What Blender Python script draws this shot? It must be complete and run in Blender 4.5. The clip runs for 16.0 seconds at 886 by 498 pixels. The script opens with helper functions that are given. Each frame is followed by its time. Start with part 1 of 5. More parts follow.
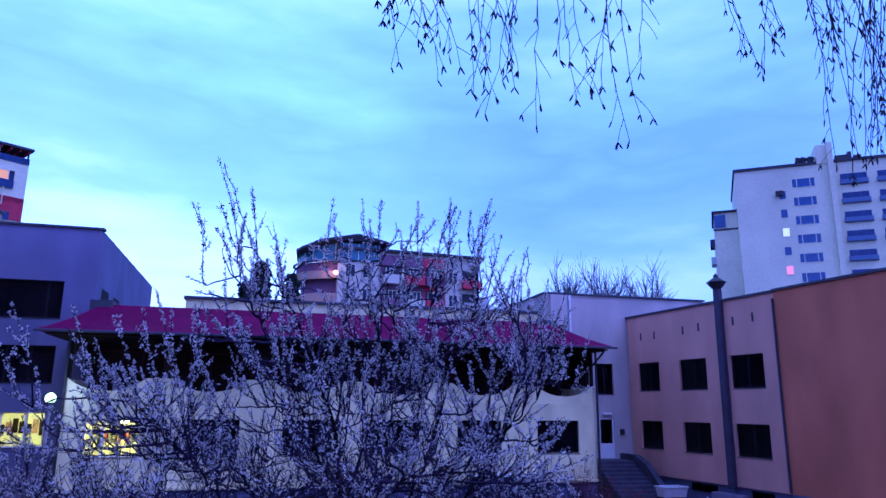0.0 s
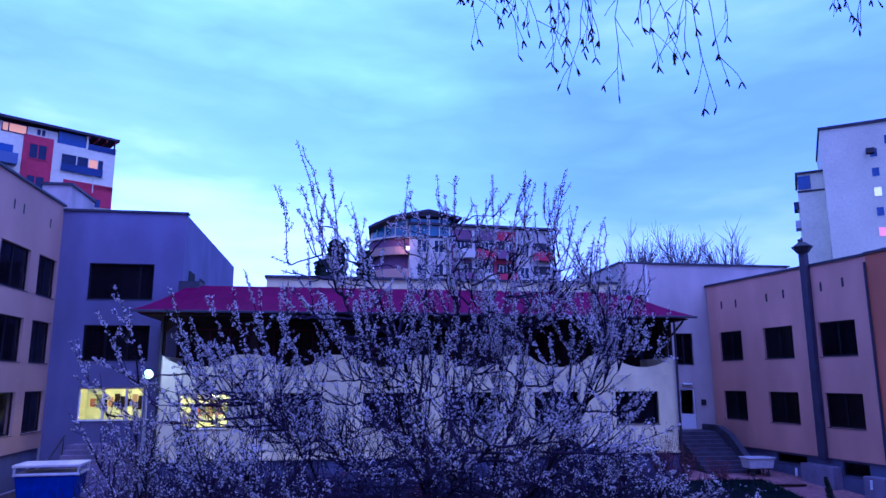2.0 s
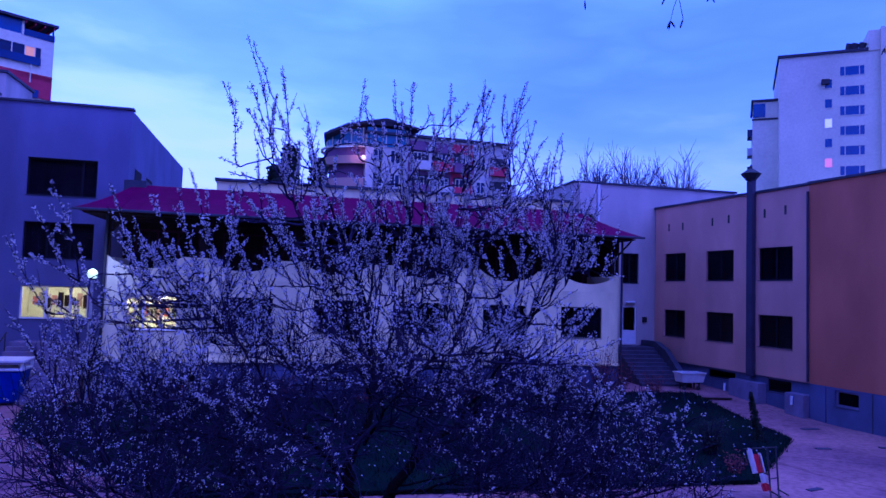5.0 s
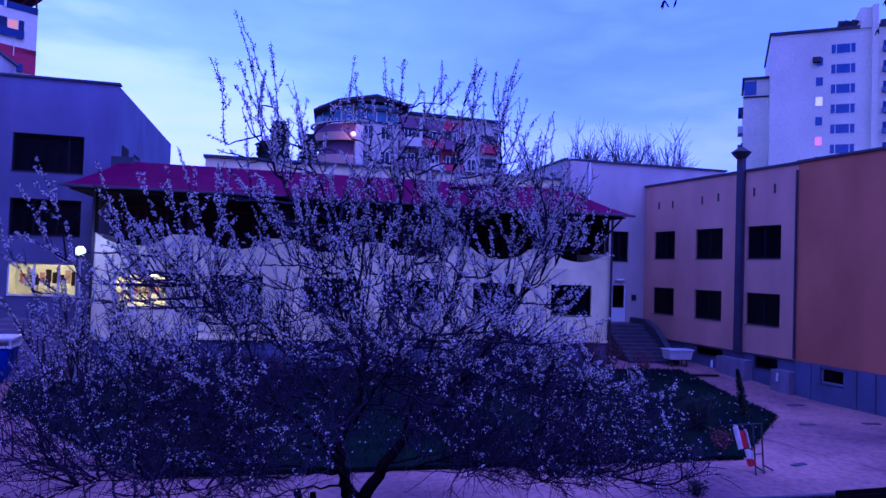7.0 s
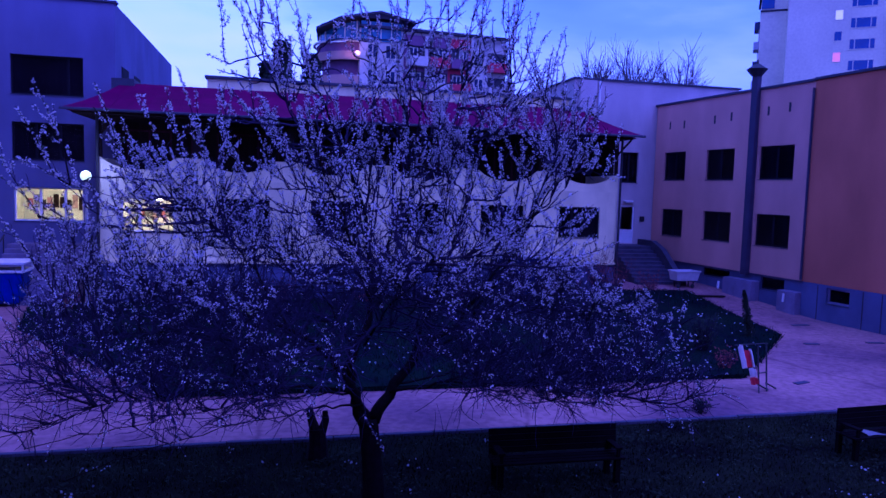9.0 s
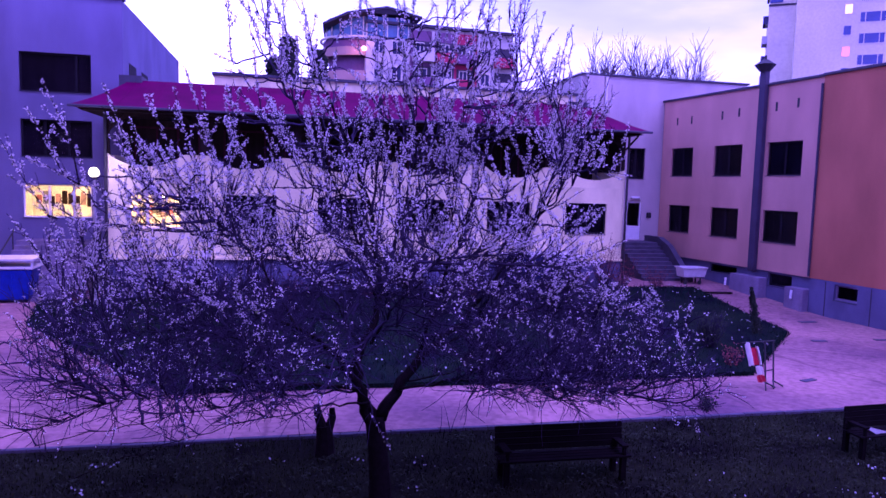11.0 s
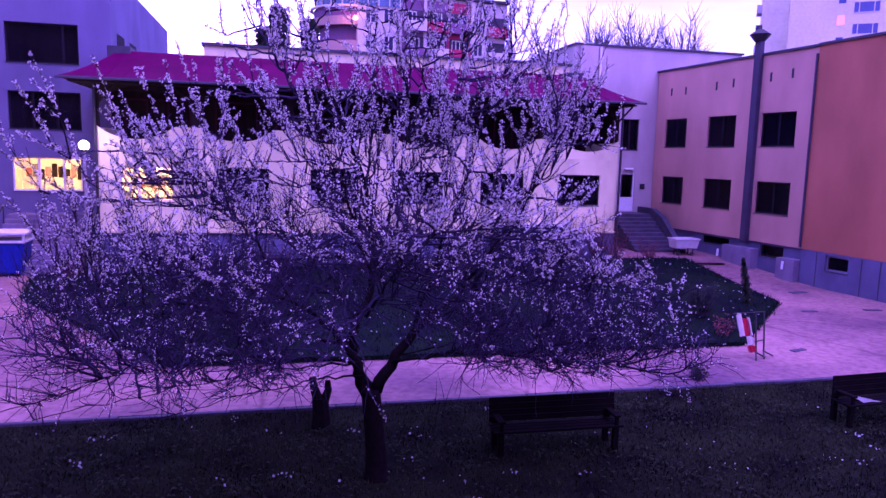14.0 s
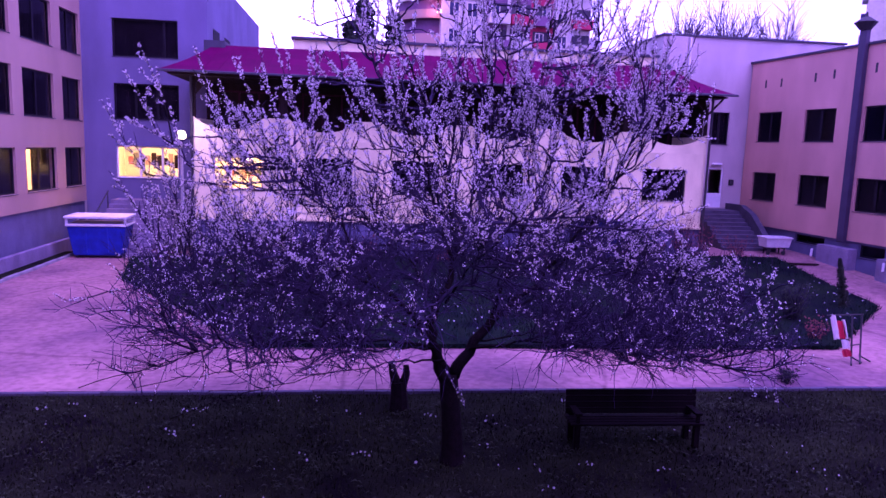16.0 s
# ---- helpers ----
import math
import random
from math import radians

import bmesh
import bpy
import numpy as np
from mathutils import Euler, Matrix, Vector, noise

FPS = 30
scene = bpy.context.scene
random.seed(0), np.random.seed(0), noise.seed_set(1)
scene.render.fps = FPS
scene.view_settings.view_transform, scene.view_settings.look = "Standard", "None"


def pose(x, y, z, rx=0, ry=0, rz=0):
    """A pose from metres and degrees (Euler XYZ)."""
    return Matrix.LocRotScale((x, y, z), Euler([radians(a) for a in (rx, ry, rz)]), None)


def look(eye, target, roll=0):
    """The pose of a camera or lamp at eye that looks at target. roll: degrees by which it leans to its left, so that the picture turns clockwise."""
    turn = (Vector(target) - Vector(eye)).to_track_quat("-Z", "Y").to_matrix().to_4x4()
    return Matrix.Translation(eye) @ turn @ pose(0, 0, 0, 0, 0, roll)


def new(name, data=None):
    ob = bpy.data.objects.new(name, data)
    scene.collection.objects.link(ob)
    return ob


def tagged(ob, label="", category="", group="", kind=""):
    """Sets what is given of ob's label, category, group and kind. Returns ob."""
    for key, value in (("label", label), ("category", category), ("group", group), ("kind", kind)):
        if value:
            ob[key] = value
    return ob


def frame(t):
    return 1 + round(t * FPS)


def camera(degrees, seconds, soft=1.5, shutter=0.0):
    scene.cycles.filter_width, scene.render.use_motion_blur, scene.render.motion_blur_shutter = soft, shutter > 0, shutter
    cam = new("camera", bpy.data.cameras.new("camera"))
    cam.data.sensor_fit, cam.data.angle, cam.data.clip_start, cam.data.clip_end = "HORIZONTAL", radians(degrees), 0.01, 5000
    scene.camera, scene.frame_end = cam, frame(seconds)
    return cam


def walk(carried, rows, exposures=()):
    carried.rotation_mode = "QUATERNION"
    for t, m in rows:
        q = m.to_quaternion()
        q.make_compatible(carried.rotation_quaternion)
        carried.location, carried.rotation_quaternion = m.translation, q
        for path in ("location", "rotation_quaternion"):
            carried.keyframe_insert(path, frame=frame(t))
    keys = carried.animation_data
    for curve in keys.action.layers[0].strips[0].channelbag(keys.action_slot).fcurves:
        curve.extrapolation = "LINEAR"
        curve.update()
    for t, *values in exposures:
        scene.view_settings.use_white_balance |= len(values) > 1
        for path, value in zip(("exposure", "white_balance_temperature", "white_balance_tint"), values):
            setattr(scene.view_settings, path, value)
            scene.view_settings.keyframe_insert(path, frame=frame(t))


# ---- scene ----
# ---------------------------------------------------------------- camera
cam = camera(65.2, 16.0, soft=1.5)
# seconds, x, y, z, tilt, lean, heading
ROWS = [
    (0.0, 0.060, -0.066, 4.885, 102.86, -0.46, -14.73),
    (0.5, 0.088, -0.058, 4.884, 102.71, 1.11, -14.24),
    (1.0, 0.073, -0.082, 4.903, 101.82, 1.50, -14.31),
    (1.5, -0.001, -0.086, 4.906, 101.21, 1.82, -12.38),
    (2.0, -0.052, -0.114, 4.885, 100.65, 0.13, -8.72),
    (2.5, -0.089, -0.135, 4.876, 98.23, -1.33, -7.16),
    (3.0, -0.064, -0.141, 4.870, 96.33, 0.68, -7.24),
    (3.5, -0.035, -0.106, 4.874, 95.94, 0.17, -11.41),
    (4.0, -0.027, -0.088, 4.874, 94.86, -0.38, -11.56),
    (4.5, -0.009, -0.043, 4.869, 94.16, -1.60, -12.40),
    (7.0, 0.001, 0.000, 4.900, 91.61, -1.93, -13.49),
    (7.5, -0.026, 0.006, 4.933, 92.05, -2.24, -13.64),
    (8.0, -0.016, 0.017, 4.932, 89.75, -1.99, -12.53),
    (8.5, -0.009, 0.065, 4.935, 86.86, -2.25, -13.24),
    (9.0, 0.007, 0.120, 4.906, 85.19, -1.62, -12.93),
    (9.5, 0.011, 0.141, 4.931, 84.65, -1.43, -12.57),
    (10.0, 0.003, 0.102, 4.959, 85.11, -1.59, -12.59),
    (12.5, 0.005, 0.095, 4.957, 83.89, -1.37, -12.06),
    (13.0, 0.012, 0.092, 4.960, 83.52, -1.27, -12.11),
    (13.5, 0.020, 0.106, 4.956, 82.63, -1.29, -12.77),
    (14.0, -0.019, 0.094, 4.989, 82.45, -1.44, -12.98),
    (14.5, -0.033, 0.091, 5.000, 82.62, -0.89, -12.65),
    (15.0, -0.005, 0.056, 4.945, 83.34, -0.77, -12.43),
    (15.5, -0.068, 0.050, 4.942, 82.56, -0.81, -8.57),
    (16.0, -0.081, 0.004, 4.905, 81.77, -1.95, -6.46),
]
# seconds, stops, kelvin, tint
EXPOSURES = [
    (0.0, 0.0, 3940, 64), (0.5, -0.04, 3910, 65), (1.0, -0.08, 3850, 68), (1.5, -0.03, 3890, 68), (2.0, 0.0, 3930, 72), (2.5, 0.07, 4160, 71), (3.0, 0.13, 4310, 69), (3.4, 0.03, 4040, 79),
    (4.0, -0.1, 4020, 93), (4.5, -0.54, 3880, 93), (7.0, -0.42, 4060, 103), (8.0, -0.5, 4090, 105), (8.6, -0.5, 4130, 109), (9.0, -0.58, 4000, 106), (9.6, 0.55, 4820, 140), (10.0, 0.6, 4930, 146),
    (12.5, 0.62, 5210, 164), (13.0, 0.63, 5220, 164), (13.5, 0.60, 5250, 168), (14.0, 0.77, 5330, 170), (14.5, 0.77, 5180, 159), (15.0, 0.77, 5110, 152), (15.5, 0.8, 5240, 157), (16.0, 0.84, 5420, 170),
]
walk(cam, [(t, pose(*r)) for t, *r in ROWS], EXPOSURES)

# ---------------------------------------------------------------- sky and light
world = bpy.data.worlds.new("sky")
scene.world = world
world.use_nodes = True
wt = world.node_tree
wt.nodes.clear()


def wnode(kind, **values):
    n = wt.nodes.new(kind)
    for k, v in values.items():
        n.inputs[k].default_value = v
    return n


w_out, w_bg = wnode("ShaderNodeOutputWorld"), wnode("ShaderNodeBackground", Strength=1.0)
w_co, w_map = wnode("ShaderNodeTexCoord"), wnode("ShaderNodeMapping", Scale=(1.3, 1.3, 4.6), Location=(0.3, 0.1, 0.35))
w_noise = wnode("ShaderNodeTexNoise", Scale=2.0, Detail=4.0, Roughness=0.5, Distortion=0.1)
w_sep = wnode("ShaderNodeSeparateXYZ")
w_bend = wt.nodes.new("ShaderNodeMath")
w_bend.operation = "MULTIPLY_ADD"
w_bend.inputs[1].default_value = 0.56
w_off = wt.nodes.new("ShaderNodeMath")
w_off.operation = "SUBTRACT"
w_off.inputs[1].default_value = 0.28
w_ramp = wnode("ShaderNodeValToRGB")
stops = [(0.0, (0.60, 0.72, 0.82)), (0.10, (0.86, 0.93, 0.92)), (0.18, (0.73, 0.89, 0.93)), (0.26, (0.47, 0.66, 0.82)), (0.36, (0.38, 0.55, 0.74)),
         (0.45, (0.50, 0.72, 0.86)), (0.56, (0.78, 0.98, 0.98)), (1.0, (0.55, 0.70, 0.80))]
while len(w_ramp.color_ramp.elements) < len(stops):
    w_ramp.color_ramp.elements.new(0.5)
for e, (p, c) in zip(w_ramp.color_ramp.elements, stops):
    e.position, e.color = p, (*c, 1)
w_sky = wt.nodes.new("ShaderNodeTexSky")
w_sky.sky_type, w_sky.sun_disc = "NISHITA", False
w_sky.sun_elevation, w_sky.sun_rotation = radians(4), radians(-25)
w_dim = wnode("ShaderNodeVectorMath")
w_dim.operation = "SCALE"
w_dim.inputs["Scale"].default_value = 0.1
w_mix = wt.nodes.new("ShaderNodeMix")
w_mix.data_type = "RGBA"
w_mix.inputs["Factor"].default_value = 0.92
L = wt.links.new
L(w_co.outputs["Generated"], w_map.inputs["Vector"])
L(w_map.outputs["Vector"], w_noise.inputs["Vector"])
L(w_co.outputs["Generated"], w_sep.inputs["Vector"])
w_fine = wnode("ShaderNodeTexNoise", Scale=5.5, Detail=5.0, Roughness=0.5, Distortion=0.1)
w_two = wt.nodes.new("ShaderNodeMix")
w_two.inputs["Factor"].default_value = 0.32
L(w_map.outputs["Vector"], w_fine.inputs["Vector"])
L(w_noise.outputs["Fac"], w_two.inputs["A"])
L(w_fine.outputs["Fac"], w_two.inputs["B"])
L(w_two.outputs["Result"], w_bend.inputs[0])
L(w_sep.outputs["Z"], w_bend.inputs[2])
L(w_bend.outputs[0], w_off.inputs[0])
L(w_off.outputs[0], w_ramp.inputs["Fac"])
L(w_sky.outputs["Color"], w_dim.inputs[0])
L(w_dim.outputs["Vector"], w_mix.inputs["A"])
L(w_ramp.outputs["Color"], w_mix.inputs["B"])
# brighter clouds low over the west
w_dot, w_glow, w_add = wnode("ShaderNodeVectorMath"), wnode("ShaderNodeMapRange"), wt.nodes.new("ShaderNodeVectorMath")
w_dot.operation, w_add.operation = "DOT_PRODUCT", "SCALE"
w_dot.inputs[1].default_value = Vector((-0.15, 0.97, 0.19)).normalized()
w_glow.interpolation_type = "SMOOTHSTEP"
w_glow.inputs["From Min"].default_value, w_glow.inputs["From Max"].default_value = 0.84, 1.0
w_glow.inputs["To Min"].default_value, w_glow.inputs["To Max"].default_value = 0.98, 1.42
L(w_co.outputs["Generated"], w_dot.inputs[0])
L(w_dot.outputs["Value"], w_glow.inputs["Value"])
L(w_mix.outputs["Result"], w_add.inputs[0])
L(w_glow.outputs["Result"], w_add.inputs["Scale"])
w_dusk, w_tint = wnode("ShaderNodeMapRange"), wt.nodes.new("ShaderNodeMix")
w_dusk.interpolation_type = "SMOOTHSTEP"
w_dusk.inputs["From Min"].default_value, w_dusk.inputs["From Max"].default_value = -0.6, 0.9
w_tint.data_type = "RGBA"
w_tint.inputs["A"].default_value, w_tint.inputs["B"].default_value = (1.10, 0.95, 1.0, 1), (0.94, 1.03, 0.98, 1)
w_mul = wt.nodes.new("ShaderNodeVectorMath")
w_mul.operation = "MULTIPLY"
L(w_dot.outputs["Value"], w_dusk.inputs["Value"])
L(w_dusk.outputs["Result"], w_tint.inputs["Factor"])
L(w_add.outputs["Vector"], w_mul.inputs[0])
L(w_tint.outputs["Result"], w_mul.inputs[1])
L(w_mul.outputs["Vector"], w_bg.inputs["Color"])
L(w_bg.outputs["Background"], w_out.inputs["Surface"])

sun = new("sun", bpy.data.lights.new("sun", "SUN"))
sun.data.energy, sun.data.angle, sun.data.color = 0.7, radians(30), (1.0, 0.96, 0.92)
sun.matrix_world = look((18, -20, 58), (0, 10, 0))

# ---------------------------------------------------------------- materials


def mat(name, base, rough=0.8, vary=0.25, scale=3.0, fine=40.0, bump=0.15, metal=0.0, second=None, streak=0.0, rand=0.0, spec=0.3):
    """A surface with broad stains, fine grain and relief."""
    m = bpy.data.materials.new(name)
    m.use_nodes = True
    nt = m.node_tree
    b = nt.nodes["Principled BSDF"]
    b.inputs["Roughness"].default_value, b.inputs["Metallic"].default_value = rough, metal
    b.inputs["Specular IOR Level"].default_value = spec
    co = nt.nodes.new("ShaderNodeTexCoord")
    n1, n2 = nt.nodes.new("ShaderNodeTexNoise"), nt.nodes.new("ShaderNodeTexNoise")
    n1.inputs["Scale"].default_value, n1.inputs["Detail"].default_value = scale, 6
    n2.inputs["Scale"].default_value, n2.inputs["Detail"].default_value = fine, 4
    vec = co.outputs["Object"]
    if streak:
        mp = nt.nodes.new("ShaderNodeMapping")
        mp.inputs["Scale"].default_value = (1, 1, streak)
        nt.links.new(vec, mp.inputs["Vector"])
        nt.links.new(mp.outputs["Vector"], n1.inputs["Vector"])
    else:
        nt.links.new(vec, n1.inputs["Vector"])
    nt.links.new(vec, n2.inputs["Vector"])
    second = second or tuple(c * (1 - vary) for c in base)
    lo, hi = second, tuple(min(1, c * (1 + vary * 0.4)) for c in base)
    r = nt.nodes.new("ShaderNodeValToRGB")
    r.color_ramp.elements[0].position, r.color_ramp.elements[1].position = 0.32, 0.68
    r.color_ramp.elements[0].color, r.color_ramp.elements[1].color = (*lo, 1), (*hi, 1)
    nt.links.new(n1.outputs["Fac"], r.inputs["Fac"])
    mx = nt.nodes.new("ShaderNodeMix")
    mx.data_type, mx.blend_type = "RGBA", "MULTIPLY"
    mx.inputs["Factor"].default_value = min(1.0, vary * 1.5)
    g = nt.nodes.new("ShaderNodeValToRGB")
    g.color_ramp.elements[0].position, g.color_ramp.elements[1].position = 0.3, 0.62
    g.color_ramp.elements[0].color, g.color_ramp.elements[1].color = (0.55, 0.55, 0.55, 1), (1, 1, 1, 1)
    nt.links.new(n2.outputs["Fac"], g.inputs["Fac"])
    nt.links.new(r.outputs["Color"], mx.inputs["A"])
    nt.links.new(g.outputs["Color"], mx.inputs["B"])
    col = mx.outputs["Result"]
    if rand:
        oi = nt.nodes.new("ShaderNodeNewGeometry")
        hs = nt.nodes.new("ShaderNodeMapRange")
        hs.inputs["To Min"].default_value, hs.inputs["To Max"].default_value = 1 - rand, 1 + rand * 0.4
        nt.links.new(oi.outputs["Random Per Island"], hs.inputs["Value"])
        sc = nt.nodes.new("ShaderNodeVectorMath")
        sc.operation = "SCALE"
        nt.links.new(col, sc.inputs[0])
        nt.links.new(hs.outputs["Result"], sc.inputs["Scale"])
        col = sc.outputs["Vector"]
    nt.links.new(col, b.inputs["Base Color"])
    if bump:
        bp = nt.nodes.new("ShaderNodeBump")
        bp.inputs["Strength"].default_value, bp.inputs["Distance"].default_value = bump, 0.02
        nt.links.new(n2.outputs["Fac"], bp.inputs["Height"])
        nt.links.new(bp.outputs["Normal"], b.inputs["Normal"])
    return m


def glass_mat(name, tint=(0.75, 0.8, 0.85)):
    m = bpy.data.materials.new(name)
    m.use_nodes = True
    b = m.node_tree.nodes["Principled BSDF"]
    b.inputs["Base Color"].default_value = (*tint, 1)
    b.inputs["Roughness"].default_value, b.inputs["IOR"].default_value = 0.03, 1.12
    b.inputs["Transmission Weight"].default_value = 1.0
    return m


def glow(name, colour, strength):
    m = bpy.data.materials.new(name)
    m.use_nodes = True
    b = m.node_tree.nodes["Principled BSDF"]
    b.inputs["Base Color"].default_value = (*colour, 1)
    b.inputs["Emission Color"].default_value = (*colour, 1)
    b.inputs["Emission Strength"].default_value = strength
    return m


M_CREAM = mat("cream plaster", (0.84, 0.76, 0.43), 0.9, 0.24, 0.8, 30, 0.2, streak=0.4)
M_ANNEX = mat("pale lilac plaster", (0.52, 0.45, 0.42), 0.9, 0.28, 0.5, 30, 0.2, streak=0.4)
# pale end block: the corner's blue shade is mixed into this base colour
M_WHITE_SHADED = mat("blue-shaded pale plaster", (0.178, 0.165, 0.275), 0.9, 0.28, 0.5, 30, 0.2, streak=0.4)
M_PEACH = mat("peach plaster", (0.60, 0.315, 0.235), 0.9, 0.19, 0.6, 30, 0.2, streak=0.4)
M_ORANGE = mat("orange plaster", (0.51, 0.165, 0.085), 0.9, 0.20, 0.6, 30, 0.2, streak=0.4)
M_TAN = mat("ochre plaster", (0.44, 0.28, 0.21), 0.9, 0.14, 0.5, 30, 0.2, streak=0.4)
M_PLINTH = mat("grey plinth render", (0.13, 0.13, 0.22), 0.9, 0.25, 1.2, 25, 0.3, streak=0.5)
M_WELL = mat("pale well render", (0.24, 0.20, 0.28), 0.9, 0.3, 1.5, 25, 0.3, streak=0.5)
M_FLUE = mat("grey painted flue", (0.055, 0.045, 0.075), 0.7, 0.2, 2.0, 30, 0.1)
M_ROOF = mat("crimson roof sheet", (0.115, 0.003, 0.045), 0.9, 0.25, 0.9, 20, 0.1, spec=0.05)
M_COPING = mat("dark roof flashing", (0.05, 0.05, 0.07), 0.6, 0.2, 3, 30, 0.1)
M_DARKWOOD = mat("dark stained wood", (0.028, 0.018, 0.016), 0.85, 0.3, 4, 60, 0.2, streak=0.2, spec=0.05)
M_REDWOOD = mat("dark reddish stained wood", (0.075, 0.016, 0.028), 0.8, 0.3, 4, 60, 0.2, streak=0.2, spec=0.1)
M_FRAME = mat("dark window frame", (0.011, 0.010, 0.014), 0.7, 0.2, 6, 50, 0.05, spec=0.1)
M_WFRAME = mat("white window frame", (0.75, 0.75, 0.78), 0.5, 0.08, 6, 50, 0.03)
M_ROOM = mat("dim room wall", (0.15, 0.13, 0.13), 0.9, 0.2, 2, 30, 0.1)
# near-black, so rooms behind panes look unlit; also used for one drawn curtain
M_DARKSHEET = mat("near-black window sheet", (0.012, 0.009, 0.014), 0.95, 0.4, 6, 40, 0.1, streak=0.05, spec=0.0)
M_LITROOM = mat("pale room wall", (0.85, 0.86, 0.50), 0.9, 0.12, 2, 30, 0.1)
M_PAVE = mat("worn concrete paving", (0.37, 0.195, 0.175), 0.95, 0.5, 0.26, 6, 0.4, second=(0.15, 0.078, 0.105), spec=0.1)
nt = M_PAVE.node_tree
pb = nt.nodes["Principled BSDF"]
vo, ra, mu, tc = nt.nodes.new("ShaderNodeTexVoronoi"), nt.nodes.new("ShaderNodeValToRGB"), nt.nodes.new("ShaderNodeMix"), nt.nodes.new("ShaderNodeTexCoord")
wob_n, wob_m = nt.nodes.new("ShaderNodeTexNoise"), nt.nodes.new("ShaderNodeMix")
wob_m.data_type, wob_m.inputs["Factor"].default_value = "RGBA", 0.25
wob_n.inputs["Scale"].default_value = 0.8
vo.feature, vo.inputs["Scale"].default_value = "DISTANCE_TO_EDGE", 0.21
ra.color_ramp.elements[0].color, ra.color_ramp.elements[1].color = (0.35, 0.33, 0.36, 1), (1, 1, 1, 1)
ra.color_ramp.elements[0].position, ra.color_ramp.elements[1].position = 0.002, 0.010
mu.data_type, mu.blend_type = "RGBA", "MULTIPLY"
mu.inputs["Factor"].default_value = 0.45
old = pb.inputs["Base Color"].links[0].from_socket
nt.links.new(tc.outputs["Object"], wob_n.inputs["Vector"])
nt.links.new(tc.outputs["Object"], wob_m.inputs["A"])
nt.links.new(wob_n.outputs["Color"], wob_m.inputs["B"])
nt.links.new(wob_m.outputs["Result"], vo.inputs["Vector"])
nt.links.new(vo.outputs["Distance"], ra.inputs["Fac"])
nt.links.new(old, mu.inputs["A"])
nt.links.new(ra.outputs["Color"], mu.inputs["B"])
nt.links.new(mu.outputs["Result"], pb.inputs["Base Color"])
M_KERB = mat("concrete kerb", (0.30, 0.29, 0.30), 0.9, 0.3, 2, 30, 0.3)
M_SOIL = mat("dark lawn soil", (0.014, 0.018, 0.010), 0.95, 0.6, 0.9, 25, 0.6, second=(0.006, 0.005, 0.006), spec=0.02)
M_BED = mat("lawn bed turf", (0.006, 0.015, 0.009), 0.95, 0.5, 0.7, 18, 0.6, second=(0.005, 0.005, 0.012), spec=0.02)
M_BENCH = mat("blackened bench wood", (0.007, 0.005, 0.006), 0.9, 0.3, 4, 60, 0.2, streak=0.2, spec=0.05)
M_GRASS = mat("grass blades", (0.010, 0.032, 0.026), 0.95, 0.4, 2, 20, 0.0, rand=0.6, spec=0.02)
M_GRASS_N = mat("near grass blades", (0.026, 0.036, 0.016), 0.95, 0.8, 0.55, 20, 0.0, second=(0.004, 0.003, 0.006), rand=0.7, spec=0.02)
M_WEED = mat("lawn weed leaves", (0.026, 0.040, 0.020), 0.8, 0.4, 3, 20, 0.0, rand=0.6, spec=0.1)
M_PETAL_G = mat("tiny lawn flowers", (0.36, 0.37, 0.40), 0.9, 0.1, 4, 20, 0.0)
M_BARK = mat("dark fruit tree bark", (0.015, 0.011, 0.013), 0.95, 0.4, 9, 60, 0.6, spec=0.03)
M_TWIG = mat("dark twig bark", (0.050, 0.037, 0.076), 0.95, 0.3, 12, 60, 0.0, spec=0.03)
M_BLOSSOM = mat("pale blossom", (0.80, 0.74, 0.76), 0.9, 0.10, 5, 40, 0.0, rand=0.28, spec=0.05)
nt = M_BLOSSOM.node_tree
tr_b, tr_m = nt.nodes.new("ShaderNodeBsdfTranslucent"), nt.nodes.new("ShaderNodeMixShader")
tr_m.inputs["Fac"].default_value = 0.45
pb = nt.nodes["Principled BSDF"]
nt.links.new(pb.inputs["Base Color"].links[0].from_socket, tr_b.inputs["Color"])
nt.links.new(pb.outputs["BSDF"], tr_m.inputs[1])
nt.links.new(tr_b.outputs["BSDF"], tr_m.inputs[2])
nt.links.new(tr_m.outputs["Shader"], nt.nodes["Material Output"].inputs["Surface"])
M_LEAF = mat("young leaves", (0.12, 0.16, 0.07), 0.75, 0.3, 5, 40, 0.0, rand=0.5)
M_BIRCH = mat("dark birch twig", (0.03, 0.022, 0.028), 0.95, 0.3, 10, 60, 0.0)
M_BIRCHBARK = mat("birch bark", (0.55, 0.53, 0.50), 0.8, 0.5, 3, 30, 0.3, second=(0.08, 0.07, 0.07), streak=4.0)
M_BLUE = mat("blue painted steel", (0.02, 0.045, 0.30), 0.5, 0.3, 3, 30, 0.1)
M_NAVY = mat("dark blue painted boards", (0.022, 0.028, 0.11), 0.7, 0.3, 3, 30, 0.1, spec=0.1)
M_LID = mat("grey plastic lid", (0.60, 0.60, 0.62), 0.6, 0.15, 4, 30, 0.05)
M_STEEL = mat("galvanised steel", (0.45, 0.46, 0.48), 0.5, 0.2, 5, 40, 0.05, metal=0.6)
M_IRON = mat("dark painted iron", (0.03, 0.03, 0.035), 0.6, 0.2, 6, 40, 0.1)
M_RED = mat("red cloth", (0.55, 0.03, 0.05), 0.8, 0.15, 6, 60, 0.1)
M_CLOTH = mat("white cloth", (0.75, 0.72, 0.72), 0.85, 0.12, 6, 60, 0.1)
M_STEP = mat("dark concrete step", (0.075, 0.07, 0.10), 0.9, 0.3, 2, 30, 0.3)
